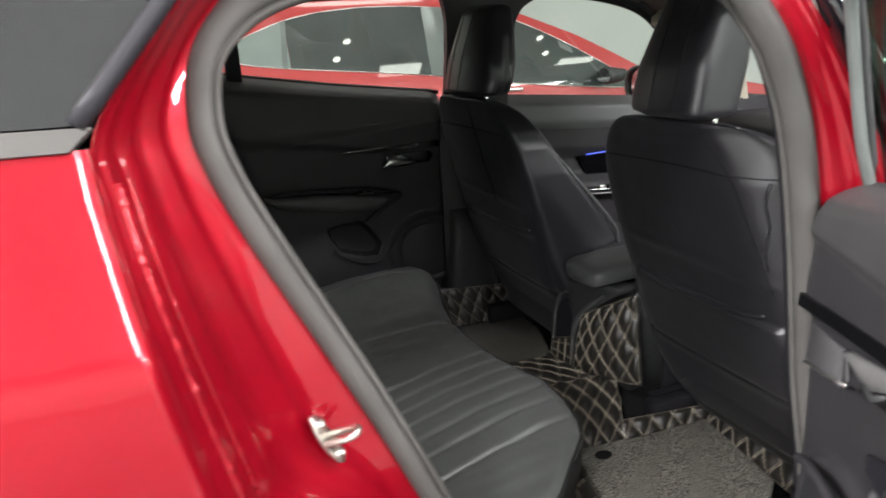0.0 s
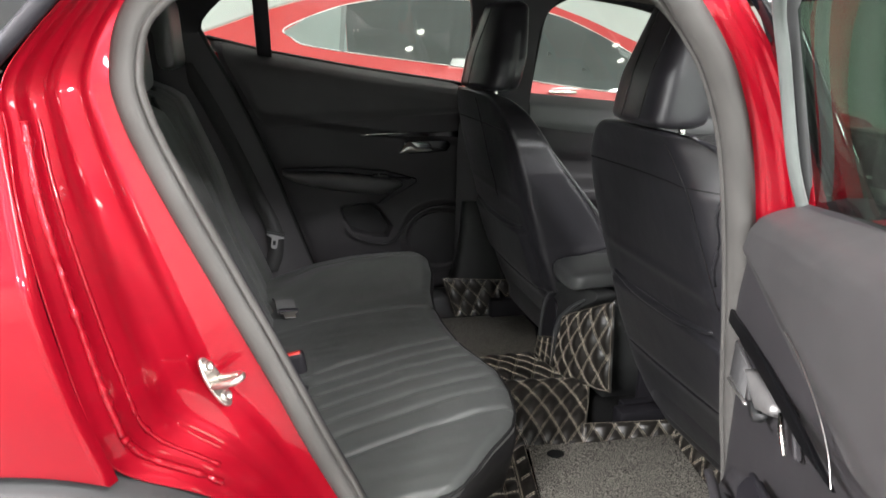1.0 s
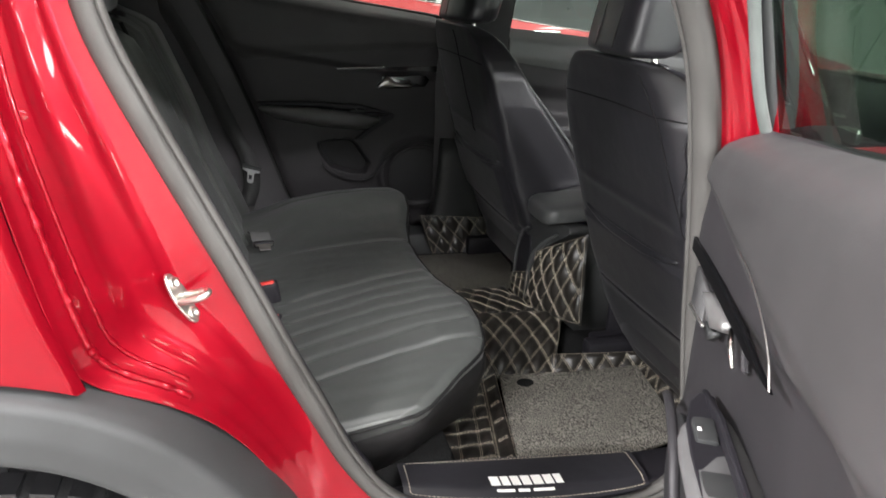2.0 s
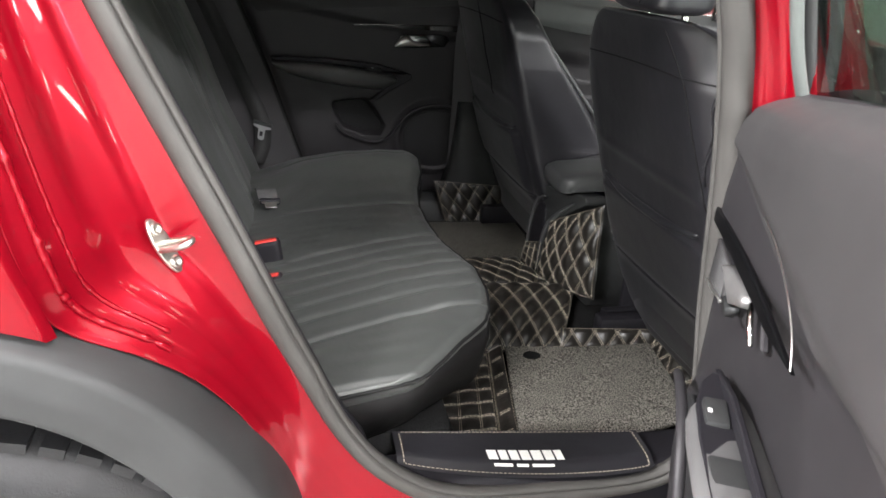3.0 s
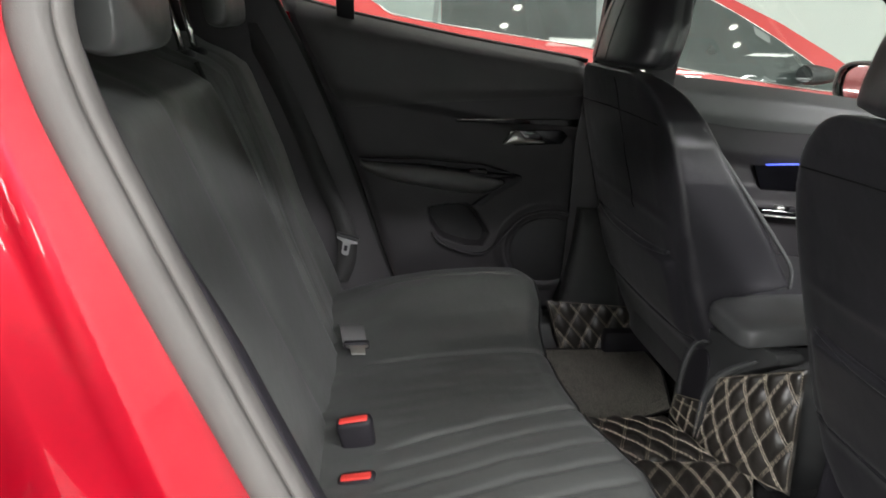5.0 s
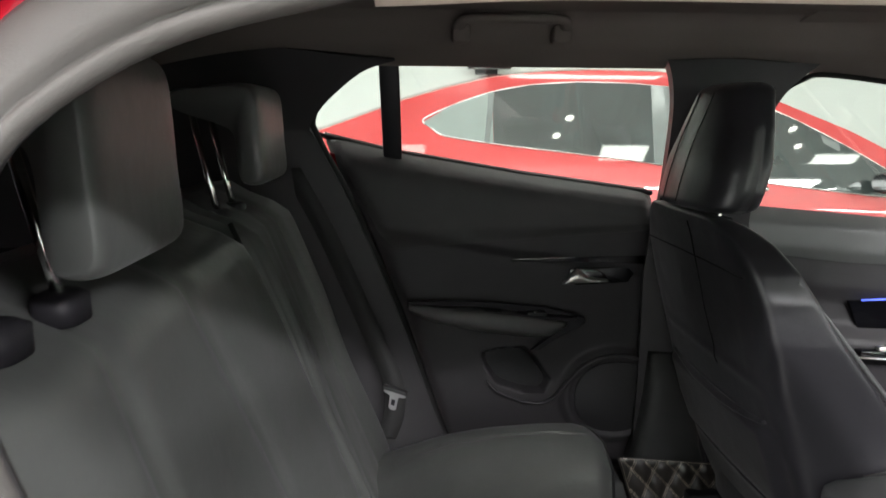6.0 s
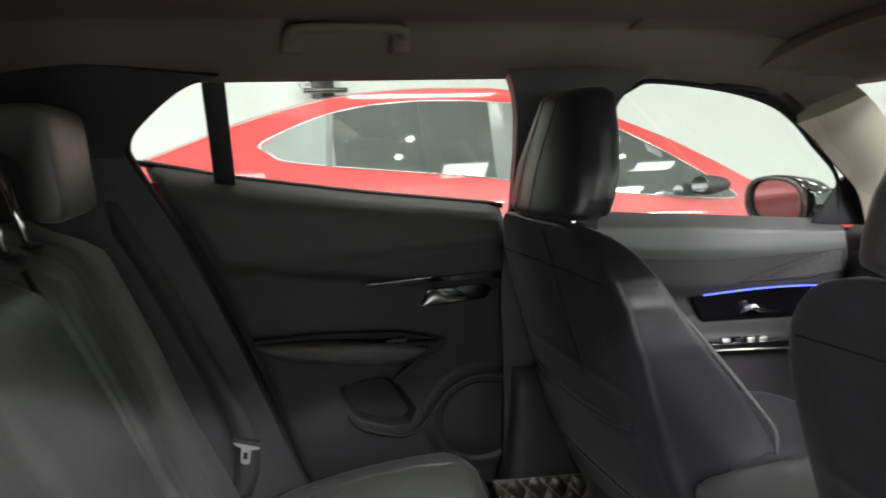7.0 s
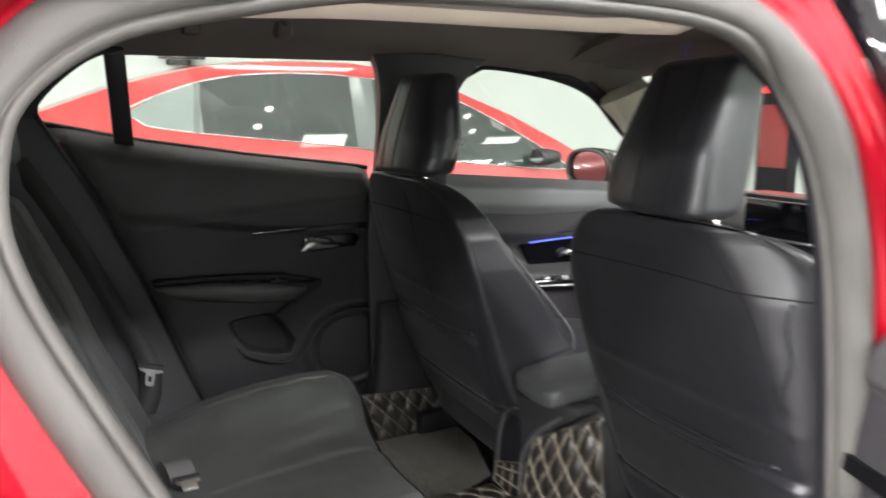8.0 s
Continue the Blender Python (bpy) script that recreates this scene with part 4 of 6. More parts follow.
def front_lining(u, v):
    x = lerp(0.815, 1.53, u)
    z = lerp(0.42, belt_z(x) + 0.01, v)
    d = belt_z(x) - z
    y = table([(-0.02, 0.65), (0.0, 0.632), (0.02, 0.615), (0.07, 0.606), (0.16, 0.602), (0.19, 0.615), (0.24, 0.61), (0.28, 0.575), (0.31, 0.575), (0.34, 0.61), (0.7, 0.62)], d)
    return (x, y + 0.02 * math.exp(-u * 40), z)


fdoor = part("far_front_door", sheet(front_lining, 40, 70, 0.012), M_DOOR, car, "shut front door with dark grey lining")


def upper_pad(u, v):
    x = lerp(0.822, 1.52, u)
    b = belt_z(x)
    low = b - lerp(0.085, 0.062, smooth(0.85, 1.45, x)) - 0.02 * math.sin(u * math.pi)
    z = lerp(low, b + 0.012, v)
    d = b - z
    y = table([(-0.02, 0.65), (0.0, 0.632), (0.02, 0.615), (0.07, 0.606), (0.16, 0.602)], d)
    return (x, y - 0.004 - 0.003 * math.sin(min(1.0, v * 3) * math.pi / 2), z)


part("upper_pad", sheet(upper_pad, 40, 14, 0.006), M_LID, fdoor, "grey padded upper lining")
part("speaker_inlay", plate([(1.20, 0.922), (1.30, 0.950), (1.42, 0.975), (1.50, 0.985), (1.51, 0.930), (1.42, 0.916)], 0.006, lambda u, v, w: (u, 0.596 + w, v), 0.002, 1), M_PLASTIC2, fdoor, "finely ribbed inlay")
for k in range(11):
    zz = 0.924 + 0.005 * k
    part("rib", tube([(1.24 + 0.020 * k, 0.5955, zz), (1.40 + 0.006 * k, 0.5953, zz + 0.003), (1.500, 0.5955, zz + 0.005)], 0.0010, 4), M_ARM, fdoor)
part("ambient_light", tube([(lerp(1.10, 1.46, k / 10), 0.598, lerp(0.899, 0.893, k / 10) + 0.006 * math.sin(k / 10 * 3.1)) for k in range(11)], 0.0022, 6), M_BLUE, fdoor, "blue ambient light strip")
part("trim_strip", plate([(1.07, 0.897), (1.48, 0.902), (1.50, 0.86), (1.45, 0.815), (1.10, 0.830)], 0.008, lambda u, v, w: (u, 0.602 + w, v), 0.002, 1), M_GLOSS, fdoor)
part("door_handle", tube([(1.205, 0.60, 0.845), (1.215, 0.59, 0.858), (1.235, 0.585, 0.862), (1.25, 0.588, 0.85), (1.31, 0.588, 0.846)], [0.004, 0.007, 0.008, 0.006, 0.004], 8), M_CHROME, fdoor, "chrome inner door handle")
part("switch_panel", plate([(1.08, 0.792), (1.32, 0.775), (1.33, 0.762), (1.08, 0.775)], 0.07, lambda u, v, w: (u, 0.55 + w, v), 0.004), M_GLOSS, fdoor, "gloss black window switch panel")
part("switch_rim", tube([(1.07, 0.548, 0.778), (1.20, 0.546, 0.768), (1.33, 0.548, 0.757)], 0.003, 8), M_SATIN, fdoor, "satin metal edge")
for k in range(4):
    part("switch", box(1.13 + 0.035 * k, 1.152 + 0.035 * k, 0.562, 0.59, 0.782 - 0.002 * k, 0.796 - 0.002 * k, 0.003), M_SATIN if k != 1 else M_PLASTIC, fdoor)
part("far_front_glass", plate([(0.81, 1.09), (1.56, 1.03), (1.50, 1.19), (1.31, 1.345), (1.15, 1.40), (0.93, 1.425), (0.82, 1.37)], 0.004, lambda u, v, w: (u, 0.655 - 0.28 * (v - 1.1) + w, v)), M_GLASS, car, "clear front side window").visible_shadow = False
part("front_window_edge", tube(catmull([(0.825, 0.64, 1.10), (0.832, 0.60, 1.25), (0.842, 0.575, 1.35), (0.89, 0.563, 1.392), (0.95, 0.562, 1.402), (1.15, 0.572, 1.378), (1.295, 0.582, 1.332), (1.40, 0.592, 1.245), (1.485, 0.605, 1.165), (1.505, 0.62, 1.06)], 60), 0.006, 6), M_SEAM, car)
part("mirror_sail", plate([(1.425, 1.052), (1.60, 1.035), (1.60, 1.135), (1.515, 1.165)], 0.012, lambda u, v, w: (u, 0.612 + w, v), 0.004), M_PLASTIC, car, "black triangle trim at the mirror")
mir = part("door_mirror", loft([[Vector((x, 0.86 + 0.12 * s * math.copysign(abs(math.cos(a)) ** 0.75, math.cos(a)), 1.085 + 0.072 * s * math.copysign(abs(math.sin(a)) ** 0.75, math.sin(a)))) for a in (2 * math.pi * k / 32 for k in range(32))]
                                for x, s in ((1.545, 0.88), (1.515, 1.0), (1.55, 1.03), (1.60, 0.95), (1.65, 0.7), (1.68, 0.3))]), M_GLOSS, car, "black door mirror housing")
mg = part("mirror_glass", plate([(0.105 * math.copysign(abs(math.cos(a)) ** 0.75, math.cos(a)), 0.060 * math.copysign(abs(math.sin(a)) ** 0.75, math.sin(a))) for a in (2 * math.pi * k / 32 for k in range(32))], 0.003, lambda u, v, w: (w, u, v)), M_MIRROR, mir, "mirror glass")
mg.matrix_basis = Matrix.Translation((1.530, 0.86, 1.085)) @ Matrix.Rotation(radians(3), 4, "Z")
part("mirror_rim", tube([(1.513, 0.86 + 0.112 * math.copysign(abs(math.cos(a)) ** 0.75, math.cos(a)), 1.085 + 0.066 * math.copysign(abs(math.sin(a)) ** 0.75, math.sin(a))) for a in (2 * math.pi * k / 40 for k in range(40))], 0.006, 6, True), M_ARM, mir, "grey rim")
part("mirror_arm", box(1.53, 1.60, 0.68, 0.78, 1.03, 1.06, 0.012), M_GLOSS, mir)
# far outer skin, so that the car is closed
part("far_skin", sheet(lambda u, v: (lerp(-1.15, 1.95, u), 0.735 - 0.06 * v + 0.02 * math.sin(v * 3), lerp(0.30, belt_z(lerp(-1.15, 1.95, u)) - 0.02, v)), 20, 12, 0.008), M_RED, car)
part("rear_hatch", sheet(lambda u, v: (lerp(-1.15, -1.10, v ** 2), lerp(-0.70, 0.62, u), lerp(0.35, 1.02, v)), 12, 14, 0.01), M_RED, car)
part("rear_window", sheet(lambda u, v: (lerp(-1.10, -0.86, v), lerp(-0.66, 0.58, u), lerp(1.02, 1.45, v)), 6, 6), M_TINT, car, "dark tinted sloping rear window")
part("windscreen", sheet(lambda u, v: (lerp(1.62, 1.15, v) + 0.3 * (1 - (2 * u - 1) ** 2) * (1 - v) + 0.12 * (1 - (2 * u - 1) ** 2) * v, lerp(-0.66, 0.57, u), lerp(1.04, 1.45, v)), 12, 8), M_GLASS, car, "clear windscreen").visible_shadow = False

# ---- the open rear door: the same lining, mirrored and swung out ----
HINGE = Vector((0.70, -0.705, -0.065))
OPEN = 63.0
near_door = new("rear_door")
near_door.parent = car
near_door["label"] = "open red rear door with dark grey lining and gloss black trim"
before = set(bpy.data.objects)
lining_obj = part("lining", sheet(lambda u, v: lining(u, v, 0.078), 90, 110, 0.012), M_DOOR, near_door, "dark grey soft plastic door lining")
door_fittings(near_door, True)
part("upper_pad", sheet(lambda u, v: upper_door_pad(u, v, 0.078), 60, 30, 0.006), M_PAD, near_door, "grey soft upper pad")
part("outer_skin", sheet(lambda u, v: (lambda z: (lerp(max(door_rear_x(z) - 0.14, -0.17 if z > 0.84 else -0.17 + 0.5 * (0.84 - z)), 0.745, u), 0.745 - 0.025 * v ** 3 + 0.02 * math.sin(v * 3), z))(lerp(0.40, belt_z(lerp(-0.18, 0.7, u)) - 0.0, v)), 24, 20, 0.008), M_RED, near_door, "glossy red door skin")
part("door_shell", sheet(lambda u, v: (lambda z: (lerp(door_rear_x(z) - 0.03, 0.70, u), 0.695, z))(lerp(0.43, 1.04, v)), 10, 10, 0.012), M_RED, near_door)
part("front_edge_panel", box(0.63, 0.735, 0.67, 0.72, 0.42, 1.06, 0.015), M_RED, near_door)
part("window_frame", tube(catmull([(0.680, FRAME_Y(1.10), 1.10), (0.657, FRAME_Y(1.2), 1.20), (0.630, FRAME_Y(1.32), 1.32), (0.60, FRAME_Y(1.40), 1.405), (0.52, FRAME_Y(1.43), 1.435), (0.2, FRAME_Y(1.44), 1.44), (0.02, FRAME_Y(1.43), 1.435), (-0.08, FRAME_Y(1.38), 1.385), (-0.17, FRAME_Y(1.27), 1.27)], 60), 0.013, 10, flat=0.7), M_PLASTIC2, near_door, "dark grey window frame of the door")
part("frame_seal", tube(catmull([(0.655, FRAME_Y(1.10) - 0.015, 1.13), (0.635, FRAME_Y(1.2) - 0.015, 1.20), (0.605, FRAME_Y(1.32) - 0.015, 1.32), (0.57, FRAME_Y(1.40) - 0.015, 1.385), (0.5, FRAME_Y(1.43) - 0.015, 1.41), (0.2, FRAME_Y(1.44) - 0.015, 1.415), (0.03, FRAME_Y(1.43) - 0.015, 1.405), (-0.06, FRAME_Y(1.38) - 0.015, 1.36), (-0.135, FRAME_Y(1.27) - 0.015, 1.275)], 60), 0.0078, 8), M_GREYTRIM, near_door, "pale grey rubber frame seal")
part("door_glass", plate([(-0.15, 1.235), (0.65, 1.10), (0.60, 1.38), (0.50, 1.42), (0.02, 1.42), (-0.06, 1.36)], 0.004, lambda u, v, w: (u, FRAME_Y(v) + 0.006 + w, v)), M_GLASSG, near_door, "green-tinted door window glass").visible_shadow = False
part("glass_divider", plate([(0.0, 1.21), (0.03, 1.205), (0.025, 1.42), (-0.005, 1.42)], 0.016, lambda u, v, w: (u, FRAME_Y(v) - 0.006 + w, v), 0.003), M_GLOSS, near_door)
for o in set(bpy.data.objects) - before:
    me = o.data
    me.transform(Matrix.Translation((-0.70, 0, 0)) @ Matrix(((1, 0, 0, 0), (0, -1, 0, 2 * YC + 0.765), (0, 0, 1, 0), (0, 0, 0, 1))))
    me.flip_normals()
near_door.matrix_basis = Matrix.Translation(HINGE) @ Matrix.Rotation(radians(OPEN), 4, "Z")


# ---- seats ----
def headrest_front(seat, cx, cy, z0, z1, outer=0):
    """A tall front head restraint with slanted flanks beside a narrow middle, on two posts."""
    half, thick = 0.143, 0.060
    rings = []
    for k in range(33):
        f = k / 32
        z = lerp(z0, z1, f)
        cap = math.sqrt(max(0.0, 1 - max(0.0, (f - 0.91) / 0.094) ** 2.2)) * math.sqrt(max(0.0, 1 - max(0.0, (0.06 - f) / 0.066) ** 2.2))
        w = half * table([(0, 0.95), (0.16, 1.0), (0.35, 0.97), (0.65, 0.82), (0.86, 0.68), (1, 0.60)], f) * (0.80 + 0.20 * cap)
        t = thick * table([(0, 0.95), (0.4, 1.0), (1, 0.70)], f) * (0.40 + 0.60 * cap)
        ring = []
        for p in se_ring(0, 0, 0, 1, 1, 4.0 if outer else 4.6, 80):
            y = p.y * (0.083 - 0.006 * f if p.y * outer > 0 else w) * (1.0 if p.y * outer <= 0 else 0.80 + 0.20 * cap)
            flank = 0.21 * (math.sqrt(max(0.0, abs(y) - 0.030) ** 2 + 0.00002) - 0.0045) if p.x < 0 and p.y * outer <= 0 else 0.0
            ring.append(Vector((cx - 0.008 + 0.050 * f + p.x * t + max(0.0, flank), cy + y, z + 0.0012 * noise.noise(Vector((y * 18, f * 4, cx))))))
        rings.append(ring)
    h = part("headrest", loft(rings), M_LEATHER, seat, "black leatherette headrest with slanted side panels")
    for s in (-1, 1):
        part("seam", tube(catmull([(cx - 0.008 + 0.050 * f - thick * table([(0, 0.95), (0.4, 1.0), (1, 0.70)], f) * 1.0 - 0.0004, cy + s * 0.031, lerp(z0, z1, f)) for f in (0.06, 0.25, 0.5, 0.75, 0.93)], 20), 0.0011, 5), M_SEAM, h)
        part("post", tube([(cx + 0.005, cy + s * 0.062, z0 - 0.05), (cx, cy + s * 0.062, z0 + 0.03)], 0.006, 8), M_CHROME, h, "chrome post")
        part("post_guide", box(cx - 0.014, cx + 0.024, cy + s * 0.062 - 0.017, cy + s * 0.062 + 0.017, z0 - 0.024, z0 - 0.010, 0.005), M_PLASTIC, h)
    return h


BACK_W = [(0.455, 0.150), (0.48, 0.205), (0.505, 0.238), (0.555, 0.262), (0.66, 0.266), (0.77, 0.256), (0.868, 0.257), (0.953, 0.257), (1.02, 0.250), (1.06, 0.236), (1.09, 0.214), (1.112, 0.188), (1.126, 0.160), (1.134, 0.130)]
BACK_T = [(0.455, 0.060), (0.50, 0.095), (0.60, 0.112), (0.75, 0.100), (0.95, 0.064), (1.06, 0.048), (1.10, 0.040), (1.122, 0.030), (1.134, 0.018)]


def front_seat(xt, cy, rise, label, outer=0):
    """xt: the x of the back's rear face near its top; rise: how much higher the back stands; outer: the side with the zip and the slanted panel."""
    seat = thing("front_seat", label, "car seat", "front seats")
    lean = 0.33

    def rear(z, y):
        """The rear face of the back, z without the rise, y from its middle."""
        a = abs(y)
        turn = table([(0.60, 0.215), (0.75, 0.205), (0.90, 0.180), (1.04, 0.143), (1.12, 0.090)], z)
        if y * outer > 0:
            wing = 0.90 * (math.sqrt(max(0.0, a - turn + 0.018) ** 2 + 0.0008) - 0.0283) * smooth(0.60, 0.75, z)
        else:
            wing = (0.012 if outer else 0.045) * (math.sqrt(max(0.0, a - 0.048) ** 2 + 0.00003) - 0.0055) * (0.35 + 0.65 * smooth(0.70, 1.0, z))
        wing = min(wing, 1.5 * table(BACK_T, z))
        belly = 0.016 * math.sin(max(0.0, min(1.0, (z - 0.47) / 0.62)) * math.pi)
        # the map pocket stands off below its hem, and the sheet above it is drawn in
        pocket = 0.014 * smooth(0.798, 0.786, z) * smooth(0.225, 0.190, a) * smooth(0.60, 0.66, z)
        fold = 0.0035 * math.exp(-((z - 0.875 - 0.02 * y) / 0.010) ** 2) * smooth(0.24, 0.15, a)
        low = -0.004 * math.exp(-((z - 0.636) / 0.006) ** 2)
        ripple = 0.0018 * noise.noise(Vector((y * 9, z * 13, 2.0))) + 0.0010 * noise.noise(Vector((y * 30, z * 22, 5.0)))
        return xt + (1.12 - z) * lean + wing - belly - pocket - fold - low + ripple

    def back_ring(z):
        w, t = table(BACK_W, z), table(BACK_T, z)
        x = xt + (1.12 - z) * lean + t
        out = []
        for p in se_ring(0, 0, 0, 1, 1, 9.0, 112):
            u, v = p.x, p.y
            bolster = (0.014 * smooth(0.50, 0.95, abs(v)) * smooth(1.02, 0.85, z) - 0.105 * smooth(0.760, 0.735, z)) * smooth(0.0, 0.6, u)
            base = x + u * t + bolster
            if u < 0:
                base += (rear(z, v * w) - (x - t)) * smooth(0.0, -0.7, u)
            out.append(Vector((base, cy + v * w, z + rise)))
        return out
    back = part("backrest", loft([back_ring(lerp(0.455, 1.134, k / 130)) for k in range(131)]), M_LEATHER, seat, "black leatherette seat back with a map pocket")

    def on_back(z, y):
        return (rear(z, y) - 0.0006, cy + y, z + rise)
    crease = [(0.86, -0.186), (0.90, -0.176), (1.04, -0.138), (1.118, -0.088)] if outer else [(0.86, -0.058), (0.95, -0.052), (1.118, -0.048)]
    part("seam", tube([on_back(z, table(crease, z)) for z in (lerp(0.86, 1.118, k / 24) for k in range(25))], 0.0012, 5), M_SEAM, back)
    part("seam", tube([on_back(1.052 + 0.004 * math.cos(lerp(-1, 1, k / 30) * 2), lerp(-0.215, 0.215, k / 30)) for k in range(31)], 0.0013, 5), M_SEAM, back, "stitched cross seam")
    part("pocket_hem", tube([on_back(0.792 + 0.016 * abs(lerp(-1, 1, k / 30)) ** 4, lerp(-0.160 if outer else -0.200, 0.200, k / 30)) for k in range(31)], [0.0085 * math.sin(math.pi * (k + 0.6) / 31.2) ** 0.35 for k in range(31)], 8), M_LEATHER, back, "rolled hem of the map pocket")
    part("pocket_hem", tube([on_back(0.632 + 0.008 * abs(lerp(-1, 1, k / 30)) ** 4, lerp(-0.198 if outer else -0.236, 0.236, k / 30)) for k in range(31)], [0.0034 * math.sin(math.pi * (k + 0.6) / 31.2) ** 0.35 for k in range(31)], 6), M_LEATHER, back, "lower seam of the map pocket")
    if outer:
        part("zip_flap", tube([on_back(lerp(0.900, 1.046, k / 10), -0.182 + 0.003 * math.sin(k)) for k in range(11)], 0.0030, 6), M_LEATHER, back, "raised edge of a side opening")
    else:
        # Light from the windscreen on the bolster edge is put into this pale tube.
        part("side_piping_lit", tube(catmull([(xt + dx, cy - w, z + rise) for dx, w, z in ((0.100, 0.236, 1.050), (0.130, 0.243, 1.014), (0.174, 0.247, 0.962), (0.220, 0.248, 0.908), (0.272, 0.249, 0.846), (0.312, 0.249, 0.793), (0.318, 0.248, 0.752))], 40), 0.0042, 8), M_LID, back, "piping down the side of the seat back, pale to stand for windscreen light")
    # lower frame and cushion
    x0 = xt + (1.12 - 0.62) * lean
    part("cushion", loft([se_ring(lerp(x0 + 0.03, x0 + 0.54, 0.5), cy, z, 0.27 * g, 0.255 * g, 5, 40) for z, g in ((0.48, 0.9), (0.50, 0.97), (0.58, 1.0), (0.64, 0.99), (0.668, 0.94), (0.675, 0.85))]), M_LEATHER, seat, "black leatherette seat cushion")
    part("side_valance", box(x0 + 0.04, x0 + 0.50, cy - 0.262, cy - 0.245, 0.44, 0.56, 0.01), M_PLASTIC, seat)
    part("side_valance", box(x0 + 0.04, x0 + 0.50, cy + 0.245, cy + 0.262, 0.44, 0.56, 0.01), M_PLASTIC, seat)
    for s in (-1, 1):
        part("seat_rail", box(x0 - 0.02, x0 + 0.50, cy + s * 0.21 - 0.02, cy + s * 0.21 + 0.02, 0.385, 0.47, 0.006), M_PLASTIC, seat)
    headrest_front(seat, xt + 0.048, cy + 0.004, 1.139 + rise * 0.9, 1.356 + rise * 0.9, outer)
    return seat


front_seat(0.640, -0.400, 0.0, "black leatherette front passenger seat seen from behind", -1)
front_seat(0.540, 0.312, 0.014, "black leatherette driver seat seen from behind")

# rear bench
bench = thing("rear_bench_seat", "black leatherette rear bench seat with ribbed cushion and raised headrests", "car seat")


def cushion_front(y):
    return table([(-0.658, 0.235), (-0.65, 0.262), (-0.60, 0.312), (-0.51, 0.394), (-0.47, 0.412), (-0.40, 0.425), (-0.32, 0.426), (-0.25, 0.412), (-0.18, 0.394), (-0.05, 0.386), (0.06, 0.388), (0.16, 0.402), (0.26, 0.428), (0.36, 0.440), (0.45, 0.432), (0.50, 0.41), (0.54, 0.35), (0.555, 0.27)], y)


RIBS = [(-0.490, 0.0062), (-0.425, 0.0045), (-0.375, 0.0045), (-0.325, 0.0045), (-0.275, 0.0045), (-0.225, 0.0045), (-0.172, 0.006), (0.062, 0.005), (0.40, 0.0035)]


def cushion_top(x, y):
    z = table([(-0.1, 0.585), (0.0, 0.602), (0.12, 0.625), (0.25, 0.645), (0.34, 0.652), (0.45, 0.650)], x)
    z += 0.010 * math.exp(-((y + 0.34) / 0.16) ** 2) + 0.030 * math.exp(-((y - 0.345) / 0.15) ** 2) * smooth(0.0, 0.16, x)
    for y0, deep in RIBS:
        side = 0.18 if y0 < YC else -0.10
        d = y - y0 - side * (x - 0.25)
        if abs(d) < 0.05:
            z -= 1.15 * deep * math.exp(-(d / 0.0055) ** 2) * smooth(0.05, 0.11, x) * smooth(0.418, 0.385, x)
    return z + 0.0025 * noise.noise(Vector((x * 14, y * 14, 3.0))) + 0.0016 * noise.noise(Vector((x * 9, y * 38, 7.0))) * smooth(0.12, 0.02, y) + 0.0030 * noise.noise(Vector((x * 6 + y * 5, y * 9, 1.0))) * smooth(0.02, 0.15, y)


def cushion_ring(y, top=True):
    xf = cushion_front(y)
    e0, e1 = y + 0.658, 0.555 - y
    drop = 0.008 * (1 - smooth(0.0, 0.012, e0)) + 0.07 * (1 - smooth(0.0, 0.11, e1)) ** 2
    prof = []
    n = 52
    for k in range(n + 1):
        x = lerp(-0.07, xf, k / n)
        z = cushion_top(x, y) - drop - 0.010 * smooth(xf - 0.022, xf, x) ** 2
        prof.append(Vector((x, y, z)))
    zt = prof[-1].z
    yi = y + 0.055 * smooth(-0.45, -0.65, y) - 0.02 * smooth(0.45, 0.55, y)
    if top:
        return prof + [Vector((xf + 0.006, y + 0.1 * (yi - y), zt - 0.013)), Vector((xf - 0.02, y + 0.1 * (yi - y), zt - 0.018)), Vector((-0.07, y, prof[0].z - 0.03))]
    prof = [Vector((-0.07, y, prof[0].z - 0.031)), Vector((xf - 0.02, y + 0.1 * (yi - y), zt - 0.019))]
    prof += [Vector((xf + 0.006, y + 0.1 * (yi - y), zt - 0.014)), Vector((xf + 0.008, lerp(y, yi, 0.5), zt - 0.06)), Vector((xf - 0.005, yi, 0.515)), Vector((xf - 0.05, yi, 0.492)), Vector((-0.07, yi, 0.485))]
    return prof


ys = [-0.658 + 1.213 * k / 440 for k in range(441)]
cush = part("cushion", loft([cushion_ring(y) for y in ys]), M_LEATHER2, bench, "black leatherette bench cushion with stitched ribs")
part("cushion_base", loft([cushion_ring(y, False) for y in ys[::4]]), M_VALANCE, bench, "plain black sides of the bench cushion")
edge = [(-0.02, -0.657)] + [(cushion_front(y), y) for y in (lerp(-0.655, 0.54, k / 80) for k in range(81))]
part("edge_piping", tube([(x + 0.003, y - 0.002 * (y < -0.6), cushion_top(x, y) - 0.013 - 0.07 * (1 - smooth(0.0, 0.11, 0.555 - y)) ** 2) for x, y in edge], 0.0032, 6), M_SEAM, cush)


def back_x(z):
    return 0.012 - (z - 0.60) * 0.405


